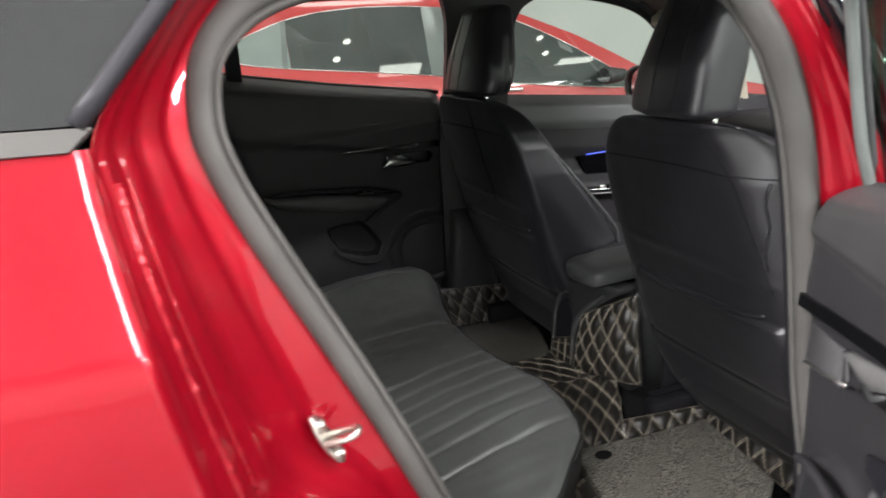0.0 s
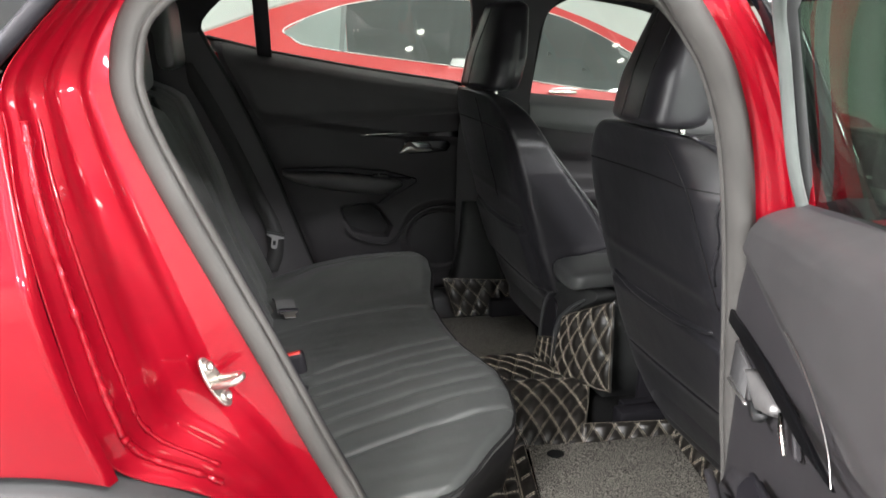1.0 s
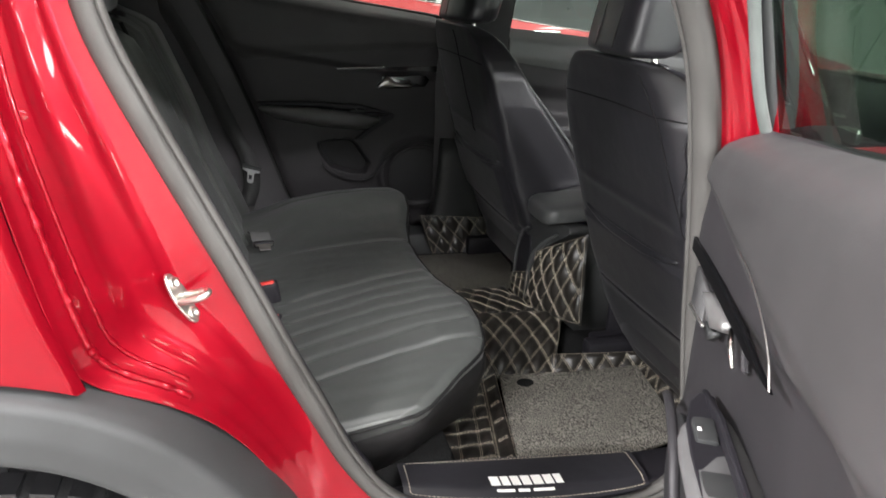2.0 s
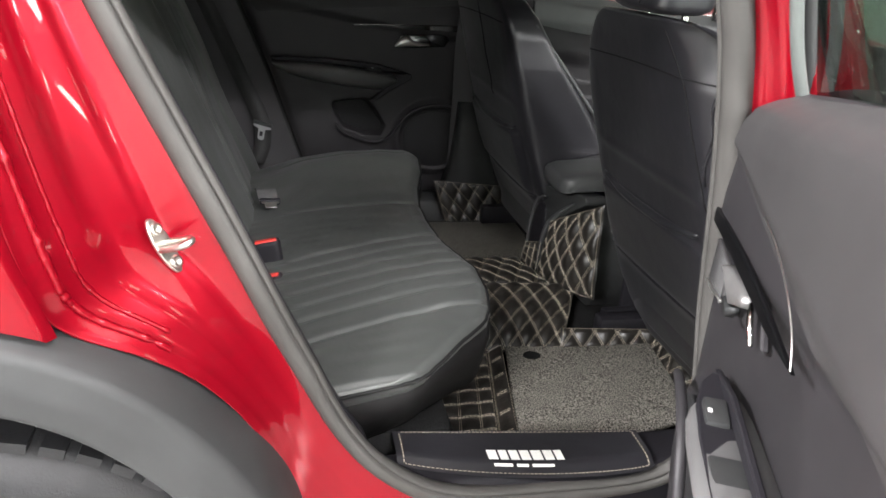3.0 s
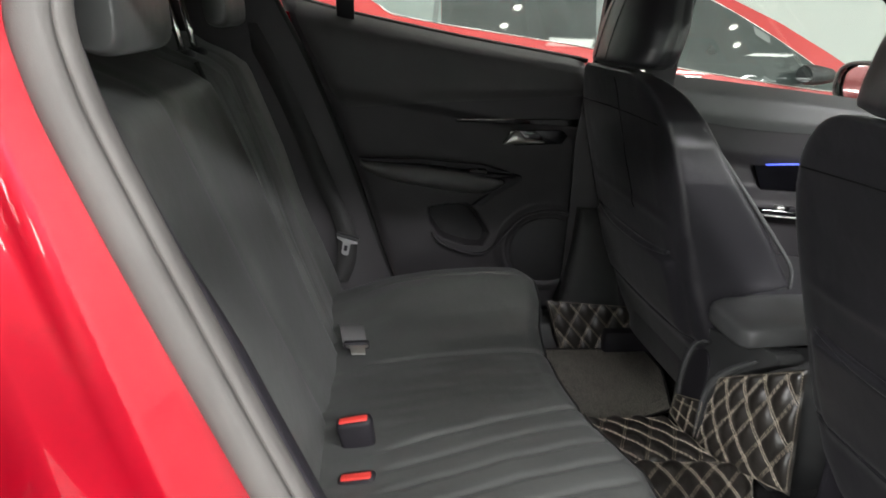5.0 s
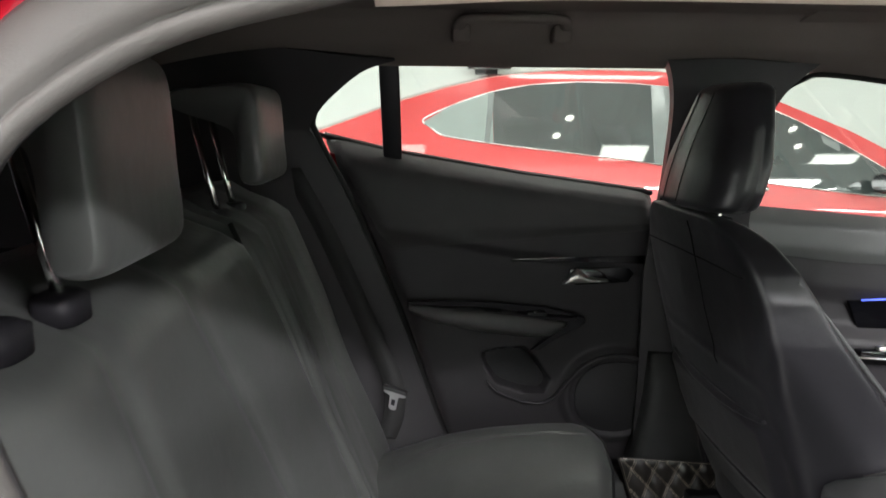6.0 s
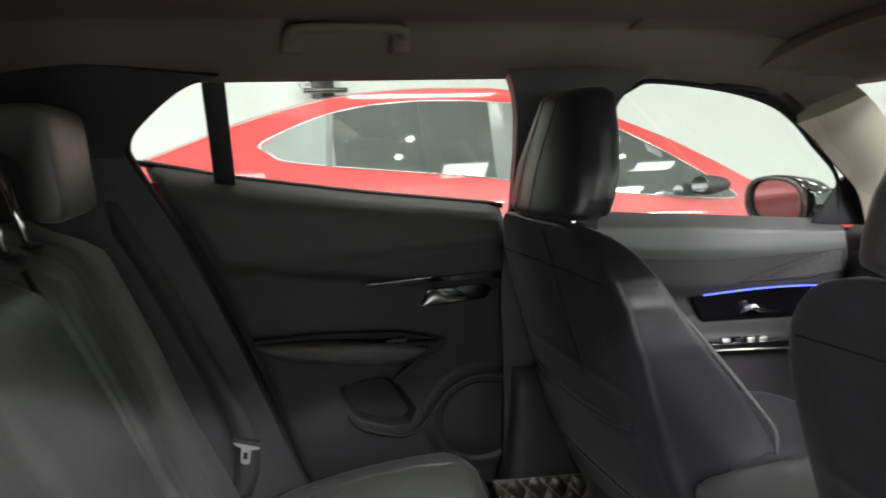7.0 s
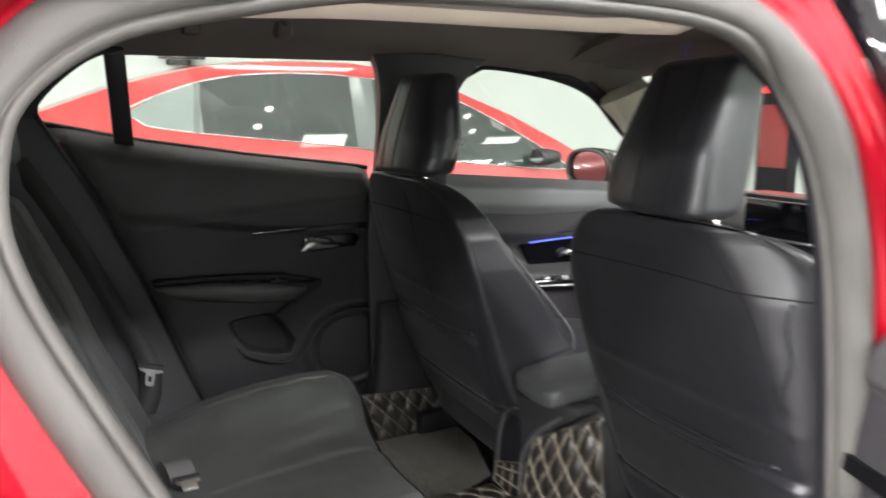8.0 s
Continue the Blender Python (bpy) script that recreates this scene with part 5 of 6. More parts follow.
def backrest(name, y0, y1, label, top=1.168, swell=0.0):
    rings = []
    for k in range(31):
        f = k / 30
        z = lerp(0.58, top, f)
        roll = smooth(0.86, 1.0, f)
        ring = []
        for j in range(65):
            g = j / 64
            y = lerp(y0, y1, g)
            c = (y - y0) / (y1 - y0)
            edge = min(y - y0, y1 - y)
            x = back_x(z) + 0.018 * smooth(0, 0.022, edge) - 0.02 - 0.095 * roll ** 2
            hollow = 0.020 * math.sin(math.pi * c) * (1 - roll) * (1 - 0.5 * f)
            fw, fd = 0.018 / (y1 - y0), smooth(0.1, 0.8, y1 - y0)
            fold = 0.009 * fd * math.exp(-((c - 0.26 - 0.10 * f) / fw) ** 2) + lerp(0.003, 0.008, fd) * math.exp(-((c - 0.70 + 0.08 * f) / fw) ** 2) - 0.004 * noise.noise(Vector((y * 11, f * 3.5, y0)))
            ring.append(Vector((x - hollow - fold + swell * smooth(0.30, 0.65, f), y, z)))
        ring += [Vector((back_x(z) - 0.13 - 0.02 * roll, y1 - 0.01, z - 0.005)), Vector((back_x(z) - 0.13 - 0.02 * roll, y0 + 0.01, z - 0.005))]
        rings.append(ring)
    ob = part(name, loft(rings), M_LEATHER2, bench, label)
    return ob


near_back = backrest("backrest", -0.62, 0.172, "wide near part of the bench backrest")
far_back = backrest("backrest", 0.180, 0.535, "narrow far part of the bench backrest", 1.178, 0.012)
part("split_piping", tube([(back_x(z) - 0.022, 0.176, z) for z in (lerp(0.60, 1.14, k / 12) for k in range(13))], 0.0045, 6), M_SEAM, bench)


def rear_headrest(y0, y1, posts, back=0.0, drop=0.0):
    """An L-shaped head restraint: a pad in front, hooked back over two tall posts."""
    prof = [(-0.308, 1.330), (-0.305, 1.343), (-0.290, 1.350), (-0.250, 1.354), (-0.205, 1.358), (-0.178, 1.355), (-0.167, 1.340), (-0.164, 1.305), (-0.162, 1.260), (-0.159, 1.215), (-0.166, 1.200), (-0.182, 1.196), (-0.196, 1.203), (-0.200, 1.230), (-0.202, 1.268), (-0.210, 1.286), (-0.230, 1.296), (-0.268, 1.308), (-0.298, 1.320)]
    curve = [(p.x, p.y) for p in catmull([(a, b, 0) for a, b in prof], 76, True)]
    rings = []
    for k in range(31):
        f = math.sin(lerp(-1, 1, k / 30) * math.pi / 2)
        s = 0.76 + 0.24 * (1 - abs(f) ** 7) ** 0.5 if abs(f) < 1 else 0.76
        cap = 1 - s
        rings.append([Vector((a - back - (a + 0.215) * cap * 0.30 - 0.016 * cap * (a > -0.19), lerp(y0, y1, (f + 1) / 2), b - (b - 1.275) * cap * 0.45 - drop * smooth(1.30, 1.20, b))) for a, b in curve])
    h = part("headrest", loft(rings), M_LEATHER2, bench, "black L-shaped rear headrest, raised")
    for y in posts:
        part("post", tube([(-0.240 - back, y, 1.12), (-0.258 - back, y, 1.20), (-0.284 - back, y, 1.325)], 0.0058, 10), M_CHROME, h, "long chrome headrest post")
        part("post_guide", loft([se_ring(-0.246 - back, y, z, r, r * 1.3, 3, 20) for z, r in ((1.128, 0.020), (1.150, 0.020), (1.156, 0.012))]), M_PLASTIC, h)


rear_headrest(-0.444, -0.252, (-0.433, -0.335), 0.0, 0.012)
rear_headrest(0.186, 0.412, (0.229, 0.331), 0.014)


# ---- belts and buckles ----
def buckle(x, y, z, yaw, label, red):
    b = thing("seatbelt_buckle", label, "seatbelt buckle", "buckles of the bench")
    b.matrix_basis = Matrix.Translation((x, y, z)) @ Matrix.Rotation(radians(yaw), 4, "Z") @ Matrix.Rotation(radians(-12), 4, "X")
    part("housing", loft([se_ring(0, 0, zz, a, c, 4, 24) for zz, a, c in ((-0.075, 0.010, 0.020), (-0.05, 0.0125, 0.025), (-0.008, 0.0135, 0.0275), (0.0, 0.012, 0.026))]), M_PLASTIC, b, "black plastic housing")
    if red:
        part("release_button", box(-0.009, 0.004, -0.0215, 0.0215, -0.004, 0.0035, 0.002), M_REDBTN, b, "red release button")
    return b


buckle(0.036, -0.168, 0.653, 84, "black seatbelt buckle with red button in the seat gap", True)
buckle(0.040, -0.262, 0.621, 80, "black seatbelt buckle with a red button, sunk in the seat gap", True)
mb = thing("seatbelt_buckle", "black webbing loop with a metal tongue lying on the bench", "seatbelt buckle", "buckles of the bench")
part("strap", sheet(lambda u, v: (lerp(0.004, 0.050, v) + 0.012 * u, lerp(0.225, 0.135, u), 0.632 - 0.006 * u + 0.014 * math.sin(u * 3.0)), 10, 4, 0.006), M_ARM, mb, "grey webbing end")
part("tongue", plate([(-0.021, 0), (0.021, 0), (0.021, 0.012), (0.014, 0.016), (0.013, 0.036), (-0.013, 0.036), (-0.014, 0.016), (-0.021, 0.012)], 0.0028, lambda u, v, w: (0.042 + u + 0.1 * v, 0.134 - v, 0.630 - v * 0.15 + w), 0.0008, 1), M_SATIN, mb, "metal buckle tongue")
part("tongue_sleeve", box(0.018, 0.066, 0.126, 0.140, 0.622, 0.636, 0.003), M_PLASTIC, mb)

belt = thing("seatbelt", "black seatbelt hanging beside the far bench end, metal tongue", "seatbelt")
path = catmull([(-0.20, 0.585, 1.20), (-0.12, 0.575, 1.05), (-0.03, 0.565, 0.84), (0.015, 0.555, 0.74), (0.02, 0.55, 0.66), (0.0, 0.545, 0.60)], 30)
part("webbing", loft([[Vector((p.x - 0.023, p.y + 0.002, p.z)), Vector((p.x + 0.023, p.y - 0.004, p.z)), Vector((p.x + 0.023, p.y - 0.0065, p.z)), Vector((p.x - 0.023, p.y - 0.0005, p.z))] for p in path]), M_WEB, belt)
tg = part("tongue", plate([(-0.030, 0.0), (0.030, 0.0), (0.032, 0.012), (0.012, 0.018), (0.011, 0.052), (0.004, 0.056), (-0.004, 0.056), (-0.011, 0.052), (-0.012, 0.018), (-0.032, 0.012)], 0.003, lambda u, v, w: (u, w, -v), 0.001, 1), M_ZINC, belt, "chrome belt tongue")
tg.matrix_basis = Matrix.Translation((0.022, 0.520, 0.722)) @ Matrix.Rotation(radians(-22), 4, "Z") @ Matrix.Rotation(radians(10), 4, "Y") @ Matrix.Scale(0.84, 4)
part("tongue_slot", box(-0.005, 0.005, -0.001, 0.0045, -0.042, -0.026), M_PLASTIC, tg)
part("tongue_grip", box(-0.033, 0.033, -0.006, 0.010, -0.004, 0.006, 0.002), M_PLASTIC2, tg)

# ---- centre console ----
console = thing("centre_console", "black plastic centre console with padded armrest", "console")
KY = 0.03
part("body", loft([[Vector((x, KY + y, z)) for x, y, z in ((xa + 0.07, -0.125, 0.40), (xa + 0.075, -0.125, 0.56), (xa + 0.08, -0.115, 0.655), (xa + 0.06, -0.05, 0.69), (xa + 0.04, 0.07, 0.69), (xa + 0.025, 0.115, 0.655), (xa, 0.125, 0.56), (xa - 0.01, 0.125, 0.40))] for xa in (0.715, 0.73, 1.2, 1.5)]), M_PLASTIC2, console, "dark grey plastic console body")
part("armrest", loft([[Vector((x, -0.024 + 0.074 * g * math.copysign(abs(math.cos(a)) ** 0.55, math.cos(a)), 0.743 + 0.024 * g * math.copysign(abs(math.sin(a)) ** 0.42, math.sin(a)) - 0.010 * smooth(0.75, 0.68, x))) for a in (2 * math.pi * k / 36 for k in range(36))] for x, g in ((0.684, 0.55), (0.688, 0.80), (0.698, 0.94), (0.718, 1.0), (0.80, 1.02), (1.05, 1.02), (1.07, 0.9))]), M_LID, console, "padded grey armrest lid")


def hood_at(y, z, out=0.0):
    return (0.699 + 0.05 * (z - 0.6) + 0.32 * max(0.0, -y - 0.01) + 0.10 * max(0.0, y - 0.09) - out, y, z)


part("rear_hood", plate(fill_outline([(0.128, 0.43), (0.136, 0.50), (0.136, 0.57), (0.124, 0.625), (0.098, 0.665), (0.055, 0.690), (0.0, 0.702), (-0.06, 0.712), (-0.105, 0.716), (-0.112, 0.700), (-0.088, 0.680), (-0.052, 0.650), (-0.018, 0.612), (0.002, 0.575), (0.008, 0.52), (0.010, 0.43)], 72), 0.05, lambda u, v, w: hood_at(u, v, -w), 0.008, 3), M_PLASTIC2, console, "rounded dark grey rear end of the console")
# Dark plate stands for the shade of a hollow; none is cut here.
part("hood_recess_shade", plate(fill_outline([(0.092, 0.45), (0.100, 0.54), (0.092, 0.600), (0.070, 0.640), (0.040, 0.645), (0.022, 0.615), (0.026, 0.56), (0.030, 0.45)], 40), 0.006, lambda u, v, w: hood_at(u, v, 0.0015 - w), 0.001, 1), M_PLASTIC, console, "dark plate standing for the shade of a hollow in the console end")
part("hood_rim", tube([hood_at(p.y, p.z, 0.002) for p in catmull([(0, 0.106, 0.45), (0, 0.113, 0.54), (0, 0.104, 0.606), (0, 0.076, 0.652), (0, 0.040, 0.668)], 30)], [0.005 * math.sin(math.pi * (k + 1) / 31) ** 0.5 for k in range(30)], 8), M_LID, console, "soft raised rim")
part("hood_rim", tube([hood_at(p.y, p.z, 0.001) for p in catmull([(0, 0.020, 0.47), (0, 0.016, 0.56), (0, -0.002, 0.606), (0, -0.035, 0.650), (0, -0.080, 0.690)], 30)], [0.007 * math.sin(math.pi * (k + 1) / 31) ** 0.5 for k in range(30)], 8), M_LID, console, "soft raised rim")



# ---- quilted floor mats ----
def bilinear(c, u, v):
    a, b, d, e = (Vector(q) for q in c)
    return a.lerp(b, u).lerp(e.lerp(d, u), v)


def quilt(mat_thing, name, corners, su, sv, puff=0.0095, bulge=0.0, pitch=0.042, double=True, straight=False, label="", thick=0.006, lift=0.0012):
    """A quilted leather panel over a patch (corners a, b, c, d round it; su, sv its size in metres) with raised diamonds and pairs of stitched threads."""
    c0, c1, c2, c3 = (Vector(q) for q in corners)
    out_dir = (c1 - c0).cross(c3 - c0).normalized()
    if out_dir.dot(Vector((0.0, -0.9, 1.1)) - c0) < 0:
        out_dir = -out_dir

    def f(u, v):
        return bilinear(corners, u, v) + out_dir * bulge * (max(0.0, math.sin(math.pi * u)) * max(0.0, math.sin(math.pi * v))) ** 0.6
    nu, nv = max(6, int(su / 0.0045)), max(6, int(sv / 0.0045))
    eps = 1e-3

    def normal(u, v):
        a = Vector(f(min(1, u + eps), v)) - Vector(f(max(0, u - eps), v))
        b = Vector(f(u, min(1, v + eps))) - Vector(f(u, max(0, v - eps)))
        n = a.cross(b)
        return n.normalized() * sign if n.length > 1e-12 else Vector((0, 0, 1))

    sign = 1.0
    if normal(0.5, 0.5).dot(Vector((0.0, -0.9, 1.1)) - Vector(f(0.5, 0.5))) < 0:
        sign = -1.0

    def ab(u, v):
        x, y = u * su, v * sv
        return (x / pitch, y / pitch) if straight else ((x + y * 0.72) / pitch / 1.25, (x - y * 0.72) / pitch / 1.25)

    def surf(u, v):
        a, b = ab(u, v)
        h = puff * (abs(math.sin(math.pi * a)) * abs(math.sin(math.pi * b))) ** 0.55
        e = min(u * su, (1 - u) * su, v * sv, (1 - v) * sv)
        return Vector(f(u, v)) + normal(u, v) * h * smooth(0, 0.01, e)
    pad = part(name, sheet(surf, nu, nv), M_QUILT, mat_thing, label)
    # threads
    verts, faces = [], []

    def dash(p, q, n):
        t = (q - p)
        if t.length < 1e-5:
            return
        s = t.cross(n).normalized() * 0.00055
        k = len(verts)
        n2 = n * 0.0010
        verts.extend([p + s, q + s, q - s, p - s, p + n2, q + n2])
        faces.extend([(k, k + 1, k + 5, k + 4), (k + 4, k + 5, k + 2, k + 3)])
    amax = int(max(abs(ab(*c)[0]) for c in ((0, 0), (1, 0), (0, 1), (1, 1)))) + 2
    bmax = int(max(abs(ab(*c)[1]) for c in ((0, 0), (1, 0), (0, 1), (1, 1)))) + 2
    for fam in (0, 1):
        for k in range(-max(amax, bmax), max(amax, bmax) + 1):
            for off in ((-0.045, 0.045) if double else (0,)):
                step = 0.0075 / pitch
                s = -max(amax, bmax) - 1.0
                while s < max(amax, bmax) + 1:
                    ends = []
                    for q in (s, s + step * 0.8):
                        a, b = (k + off, q) if fam == 0 else (q, k + off)
                        if straight:
                            x, y = a * pitch, b * pitch
                        else:
                            x, y = (a + b) * pitch * 1.25 / 2, (a - b) * pitch * 1.25 / 2 / 0.72
                        ends.append((x / su, y / sv))
                    s += step
                    if all(0.015 < u < 0.985 and 0.015 < v < 0.985 for u, v in ends):
                        (u0, v0), (u1, v1) = ends
                        n = normal(u0, v0)
                        dash(surf(u0, v0) + n * lift, surf(u1, v1) + n * lift, n)
    if faces:
        st = part("stitching", mesh(verts, faces, False), M_THREAD, pad, "beige diamond stitching")
        tagged(st, kind="stuff")
    # hem thread round the edge
    edge = [(0.02, k / 40) for k in range(1, 40)] + [(k / 40, 0.98) for k in range(1, 40)] + [(0.98, 1 - k / 40) for k in range(1, 40)] + [(1 - k / 40, 0.02) for k in range(1, 40)]
    verts, faces = [], []
    for (u0, v0), (u1, v1) in zip(edge, edge[1:]):
        n = normal(u0, v0)
        p, q = surf(u0, v0) + n * lift, surf(u1, v1) + n * lift
        dash(p, p.lerp(q, 0.7), n)
    hem = part("hem_stitching", mesh(verts, faces, False), M_THREAD, pad)
    return pad


near_mat = thing("floor_mat", "black quilted leatherette footwell mat with beige diamond stitching", "floor mat", "floor mats")
# flat quilted part in front of the bench, towards the sill
quilt(near_mat, "quilted_panel", [(0.16, -0.60, 0.416), (0.425, -0.600, 0.420), (0.492, -0.262, 0.420), (0.22, -0.262, 0.416)], 0.28, 0.34, pitch=0.041, straight=True, label="quilted panel under the seat edge")
# band along the carpet
quilt(near_mat, "carpet_border", [(0.424, -0.598, 0.421), (0.456, -0.598, 0.436), (0.522, -0.255, 0.436), (0.492, -0.258, 0.421)], 0.035, 0.35, pitch=0.06, straight=True, puff=0.004)
# slope up to the tunnel, then over it
quilt(near_mat, "tunnel_side_panel", [(0.40, -0.262, 0.420), (0.66, -0.266, 0.422), (0.755, -0.085, 0.484), (0.45, -0.060, 0.4885)], 0.30, 0.19, pitch=0.040, bulge=0.022)
quilt(near_mat, "tunnel_top_panel", [(0.45, -0.078, 0.489), (0.690, -0.090, 0.489), (0.655, 0.07, 0.488), (0.42, 0.07, 0.488)], 0.24, 0.15, pitch=0.040, bulge=0.010)
quilt(near_mat, "front_lip", [(0.655, -0.264, 0.418), (0.885, -0.282, 0.418), (0.895, -0.262, 0.455), (0.665, -0.232, 0.455)], 0.235, 0.045, pitch=0.042)
quilt(near_mat, "front_edge", [(0.826, -0.59, 0.42), (0.855, -0.290, 0.42), (0.905, -0.262, 0.46), (0.872, -0.56, 0.46)], 0.30, 0.06, pitch=0.040)
quilt(near_mat, "sill_band", [(0.23, -0.612, 0.452), (0.80, -0.636, 0.452), (0.80, -0.590, 0.424), (0.23, -0.575, 0.424)], 0.56, 0.045, pitch=0.06, straight=True, puff=0.004)
carpet = thing("carpet_inlay", "grey looped carpet pad lying on the quilted mat", "carpet", "carpet pads")
part("pad", plate([(0.528, -0.263), (0.700, -0.274), (0.857, -0.285), (0.846, -0.36), (0.836, -0.45), (0.822, -0.52), (0.775, -0.560), (0.66, -0.580), (0.54, -0.588), (0.458, -0.592), (0.492, -0.43)], 0.010, lambda u, v, w: (u, v, 0.424 + w + 0.003 * math.sin(u * 23 + v * 17)), 0.004), M_CARPET, carpet)
for bx, by in ((0.572, -0.310), (0.575, -0.572)):
    part("velcro_dot", plate([(bx + 0.019 * math.cos(k / 9 * math.pi), by + 0.015 * math.sin(k / 9 * math.pi)) for k in range(18)], 0.003, lambda u, v, w: (u, v, 0.4345 + w + 0.003 * math.sin(u * 23 + v * 17)), 0.001, 1), M_CARPET2, carpet, "dark round velcro patch")

far_mat = thing("floor_mat", "black quilted leatherette mat in the far footwell", "floor mat", "floor mats")
quilt(far_mat, "toe_panel", [(0.575, 0.53, 0.405), (0.79, 0.53, 0.402), (0.772, 0.542, 0.527), (0.528, 0.545, 0.546)], 0.235, 0.13, pitch=0.040)
far_pad = thing("carpet_inlay", "grey looped carpet pad in the far footwell", "carpet", "carpet pads")
part("pad", plate([(0.40, 0.17), (0.62, 0.17), (0.745, 0.22), (0.80, 0.40), (0.80, 0.52), (0.40, 0.53)], 0.010, lambda u, v, w: (u, v, 0.405 + w), 0.004), M_CARPET, far_pad)
part("bound_edge", tube([(0.40, 0.17, 0.413), (0.62, 0.17, 0.413), (0.745, 0.22, 0.413), (0.80, 0.40, 0.413), (0.80, 0.52, 0.413), (0.40, 0.53, 0.413)], 0.004, 6, True), M_SEAM, far_pad, "black bound edge")

apron = thing("console_mat_flap", "quilted leatherette flap covering the back of the console", "floor mat")
quilt(apron, "flap", [(0.694, 0.014, 0.456), (0.752, -0.195, 0.500), (0.760, -0.160, 0.716), (0.702, -0.020, 0.628)], 0.21, 0.18, pitch=0.040, bulge=0.020)
quilt(apron, "fold", [(0.684, 0.112, 0.474), (0.690, 0.016, 0.458), (0.694, 0.010, 0.560), (0.690, 0.108, 0.520)], 0.09, 0.08, pitch=0.03, straight=True, puff=0.003)
# dark seat fixing between the flap and the seat
part("bracket", box(0.76, 0.93, -0.235, -0.19, 0.42, 0.470, 0.01), M_PLASTIC, near_mat)

plate_thing = thing("sill_cover", "black leatherette sill cover with white printed lettering", "sill cover")


def sill_fn(u, v):
    x = lerp(0.232, 0.635, u)
    bow = 0.03 * math.sin(u * math.pi) ** 0.6
    y = lerp(-0.590 - 0.050 * u, -0.652 - 0.062 * u - bow, v)
    return Vector((x, y, 0.494 - 0.004 * v - 0.03 * smooth(0.7, 1.0, v) * 0.3))


part("cover", sheet(lambda u, v: sill_fn(u, v) - Vector((0, 0, 0.0005)), 30, 10), M_LEATHER, plate_thing, "black leatherette cover")
verts, faces = [], []
edge = [(k / 60, 0.06) for k in range(2, 59)] + [(0.975, k / 12) for k in range(1, 12)] + [(1 - k / 60, 0.94) for k in range(2, 59)] + [(0.025, 1 - k / 12) for k in range(1, 12)]
for (a, b), (c, d) in zip(edge, edge[1:]):
    p, q = sill_fn(a, b) + Vector((0, 0, 0.0015)), sill_fn(a, b).lerp(sill_fn(c, d), 0.7) + Vector((0, 0, 0.0015))
    s = (q - p).cross(Vector((0, 0, 1)))
    if s.length > 1e-6:
        s = s.normalized() * 0.0008
        k = len(verts)
        verts += [p + s, q + s, q - s, p - s]
        faces.append((k, k + 1, k + 2, k + 3))
part("hem_stitching", mesh(verts, faces, False), M_THREAD, plate_thing)
u = 0.345
for w in (0.045, 0.04, 0.042, 0.044, 0.048, 0.044, 0.038):
    part("printed_mark", sheet(lambda a, b: sill_fn(u + (w - 0.008) * a, 0.50 + 0.22 * b) + Vector((0, 0, 0.0014)), 3, 3), M_WHITEPRINT, plate_thing, "plain white printed bar")
    u += w
for u0, w in ((0.36, 0.07), (0.445, 0.045), (0.505, 0.085)):
    part("printed_mark", sheet(lambda a, b: sill_fn(u0 + w * a, 0.79 + 0.045 * b) + Vector((0, 0, 0.0014)), 3, 3), M_WHITEPRINT, plate_thing)

# ---- the red sedan beyond ----
sedan = thing("sedan", "glossy red four-door sedan parked beyond the far windows", "car")
SY = 2.28


def sedan_y(z):
    return SY + table([(0.2, 0.06), (0.5, 0.0), (0.85, -0.02), (1.0, 0.0), (1.10, 0.03), (1.2, 0.07), (1.5, 0.19), (1.55, 0.23)], z)


def roofline(x):
    return table([(-1.5, 0.98), (-1.1, 1.075), (-0.75, 1.15), (-0.37, 1.245), (-0.15, 1.325), (0.03, 1.392), (0.22, 1.448), (0.45, 1.502), (0.68, 1.528), (0.93, 1.540), (1.25, 1.536), (1.45, 1.510), (1.62, 1.465), (1.82, 1.40), (2.15, 1.265), (2.40, 1.135), (2.58, 1.035), (2.72, 0.985), (3.3, 0.92), (3.8, 0.82), (4.0, 0.70)], x)


def sedan_side(u, v):
    x = lerp(-1.5, 4.0, u)
    z = lerp(0.22, roofline(x), v)
    taper = 0.10 * smooth(3.2, 4.0, x) + 0.10 * smooth(-0.8, -1.5, x)
    crease = 0.012 * math.exp(-((z - (0.93 - 0.04 * x)) / 0.03) ** 2)
    return (x, sedan_y(z) + taper - crease, z)


sb = part("body", sheet(sedan_side, 150, 60, 0.008), M_RED2, sedan, "glossy red body side and roof edge")


def sedan_top(u, v):
    x = lerp(-1.5, 4.0, u)
    z = roofline(x)
    taper = 0.10 * smooth(3.2, 4.0, x) + 0.10 * smooth(-0.8, -1.5, x)
    y = lerp(sedan_y(z) + taper + 0.003, 3.78 - (sedan_y(z) - SY) - taper, v)
    return (x, y, z + 0.035 * math.sin(v * math.pi) ** 0.6 + 0.002)


part("upper_body", sheet(sedan_top, 90, 20, 0.008), M_RED2, sedan)
part("far_body", sheet(lambda u, v: (lambda p: (p[0], 2 * 3.03 - p[1], p[2]))(sedan_side(u, v)), 60, 24, 0.008), M_RED2, sedan, "far side of the sedan")
for xe in (-1.49, 3.99):
    part("end_panel", sheet(lambda u, v: (xe + 0.02 * math.sin(v * math.pi) * (1 if xe > 0 else -1), lerp(SY + 0.12, 3.66, u), lerp(0.22, roofline(xe) + 0.01, v)), 12, 8, 0.01), M_RED2, sedan)


def dlo(pts, n=60):
    return [(p.x, p.y) for p in catmull([(a, b, 0) for a, b in pts], n, True)]


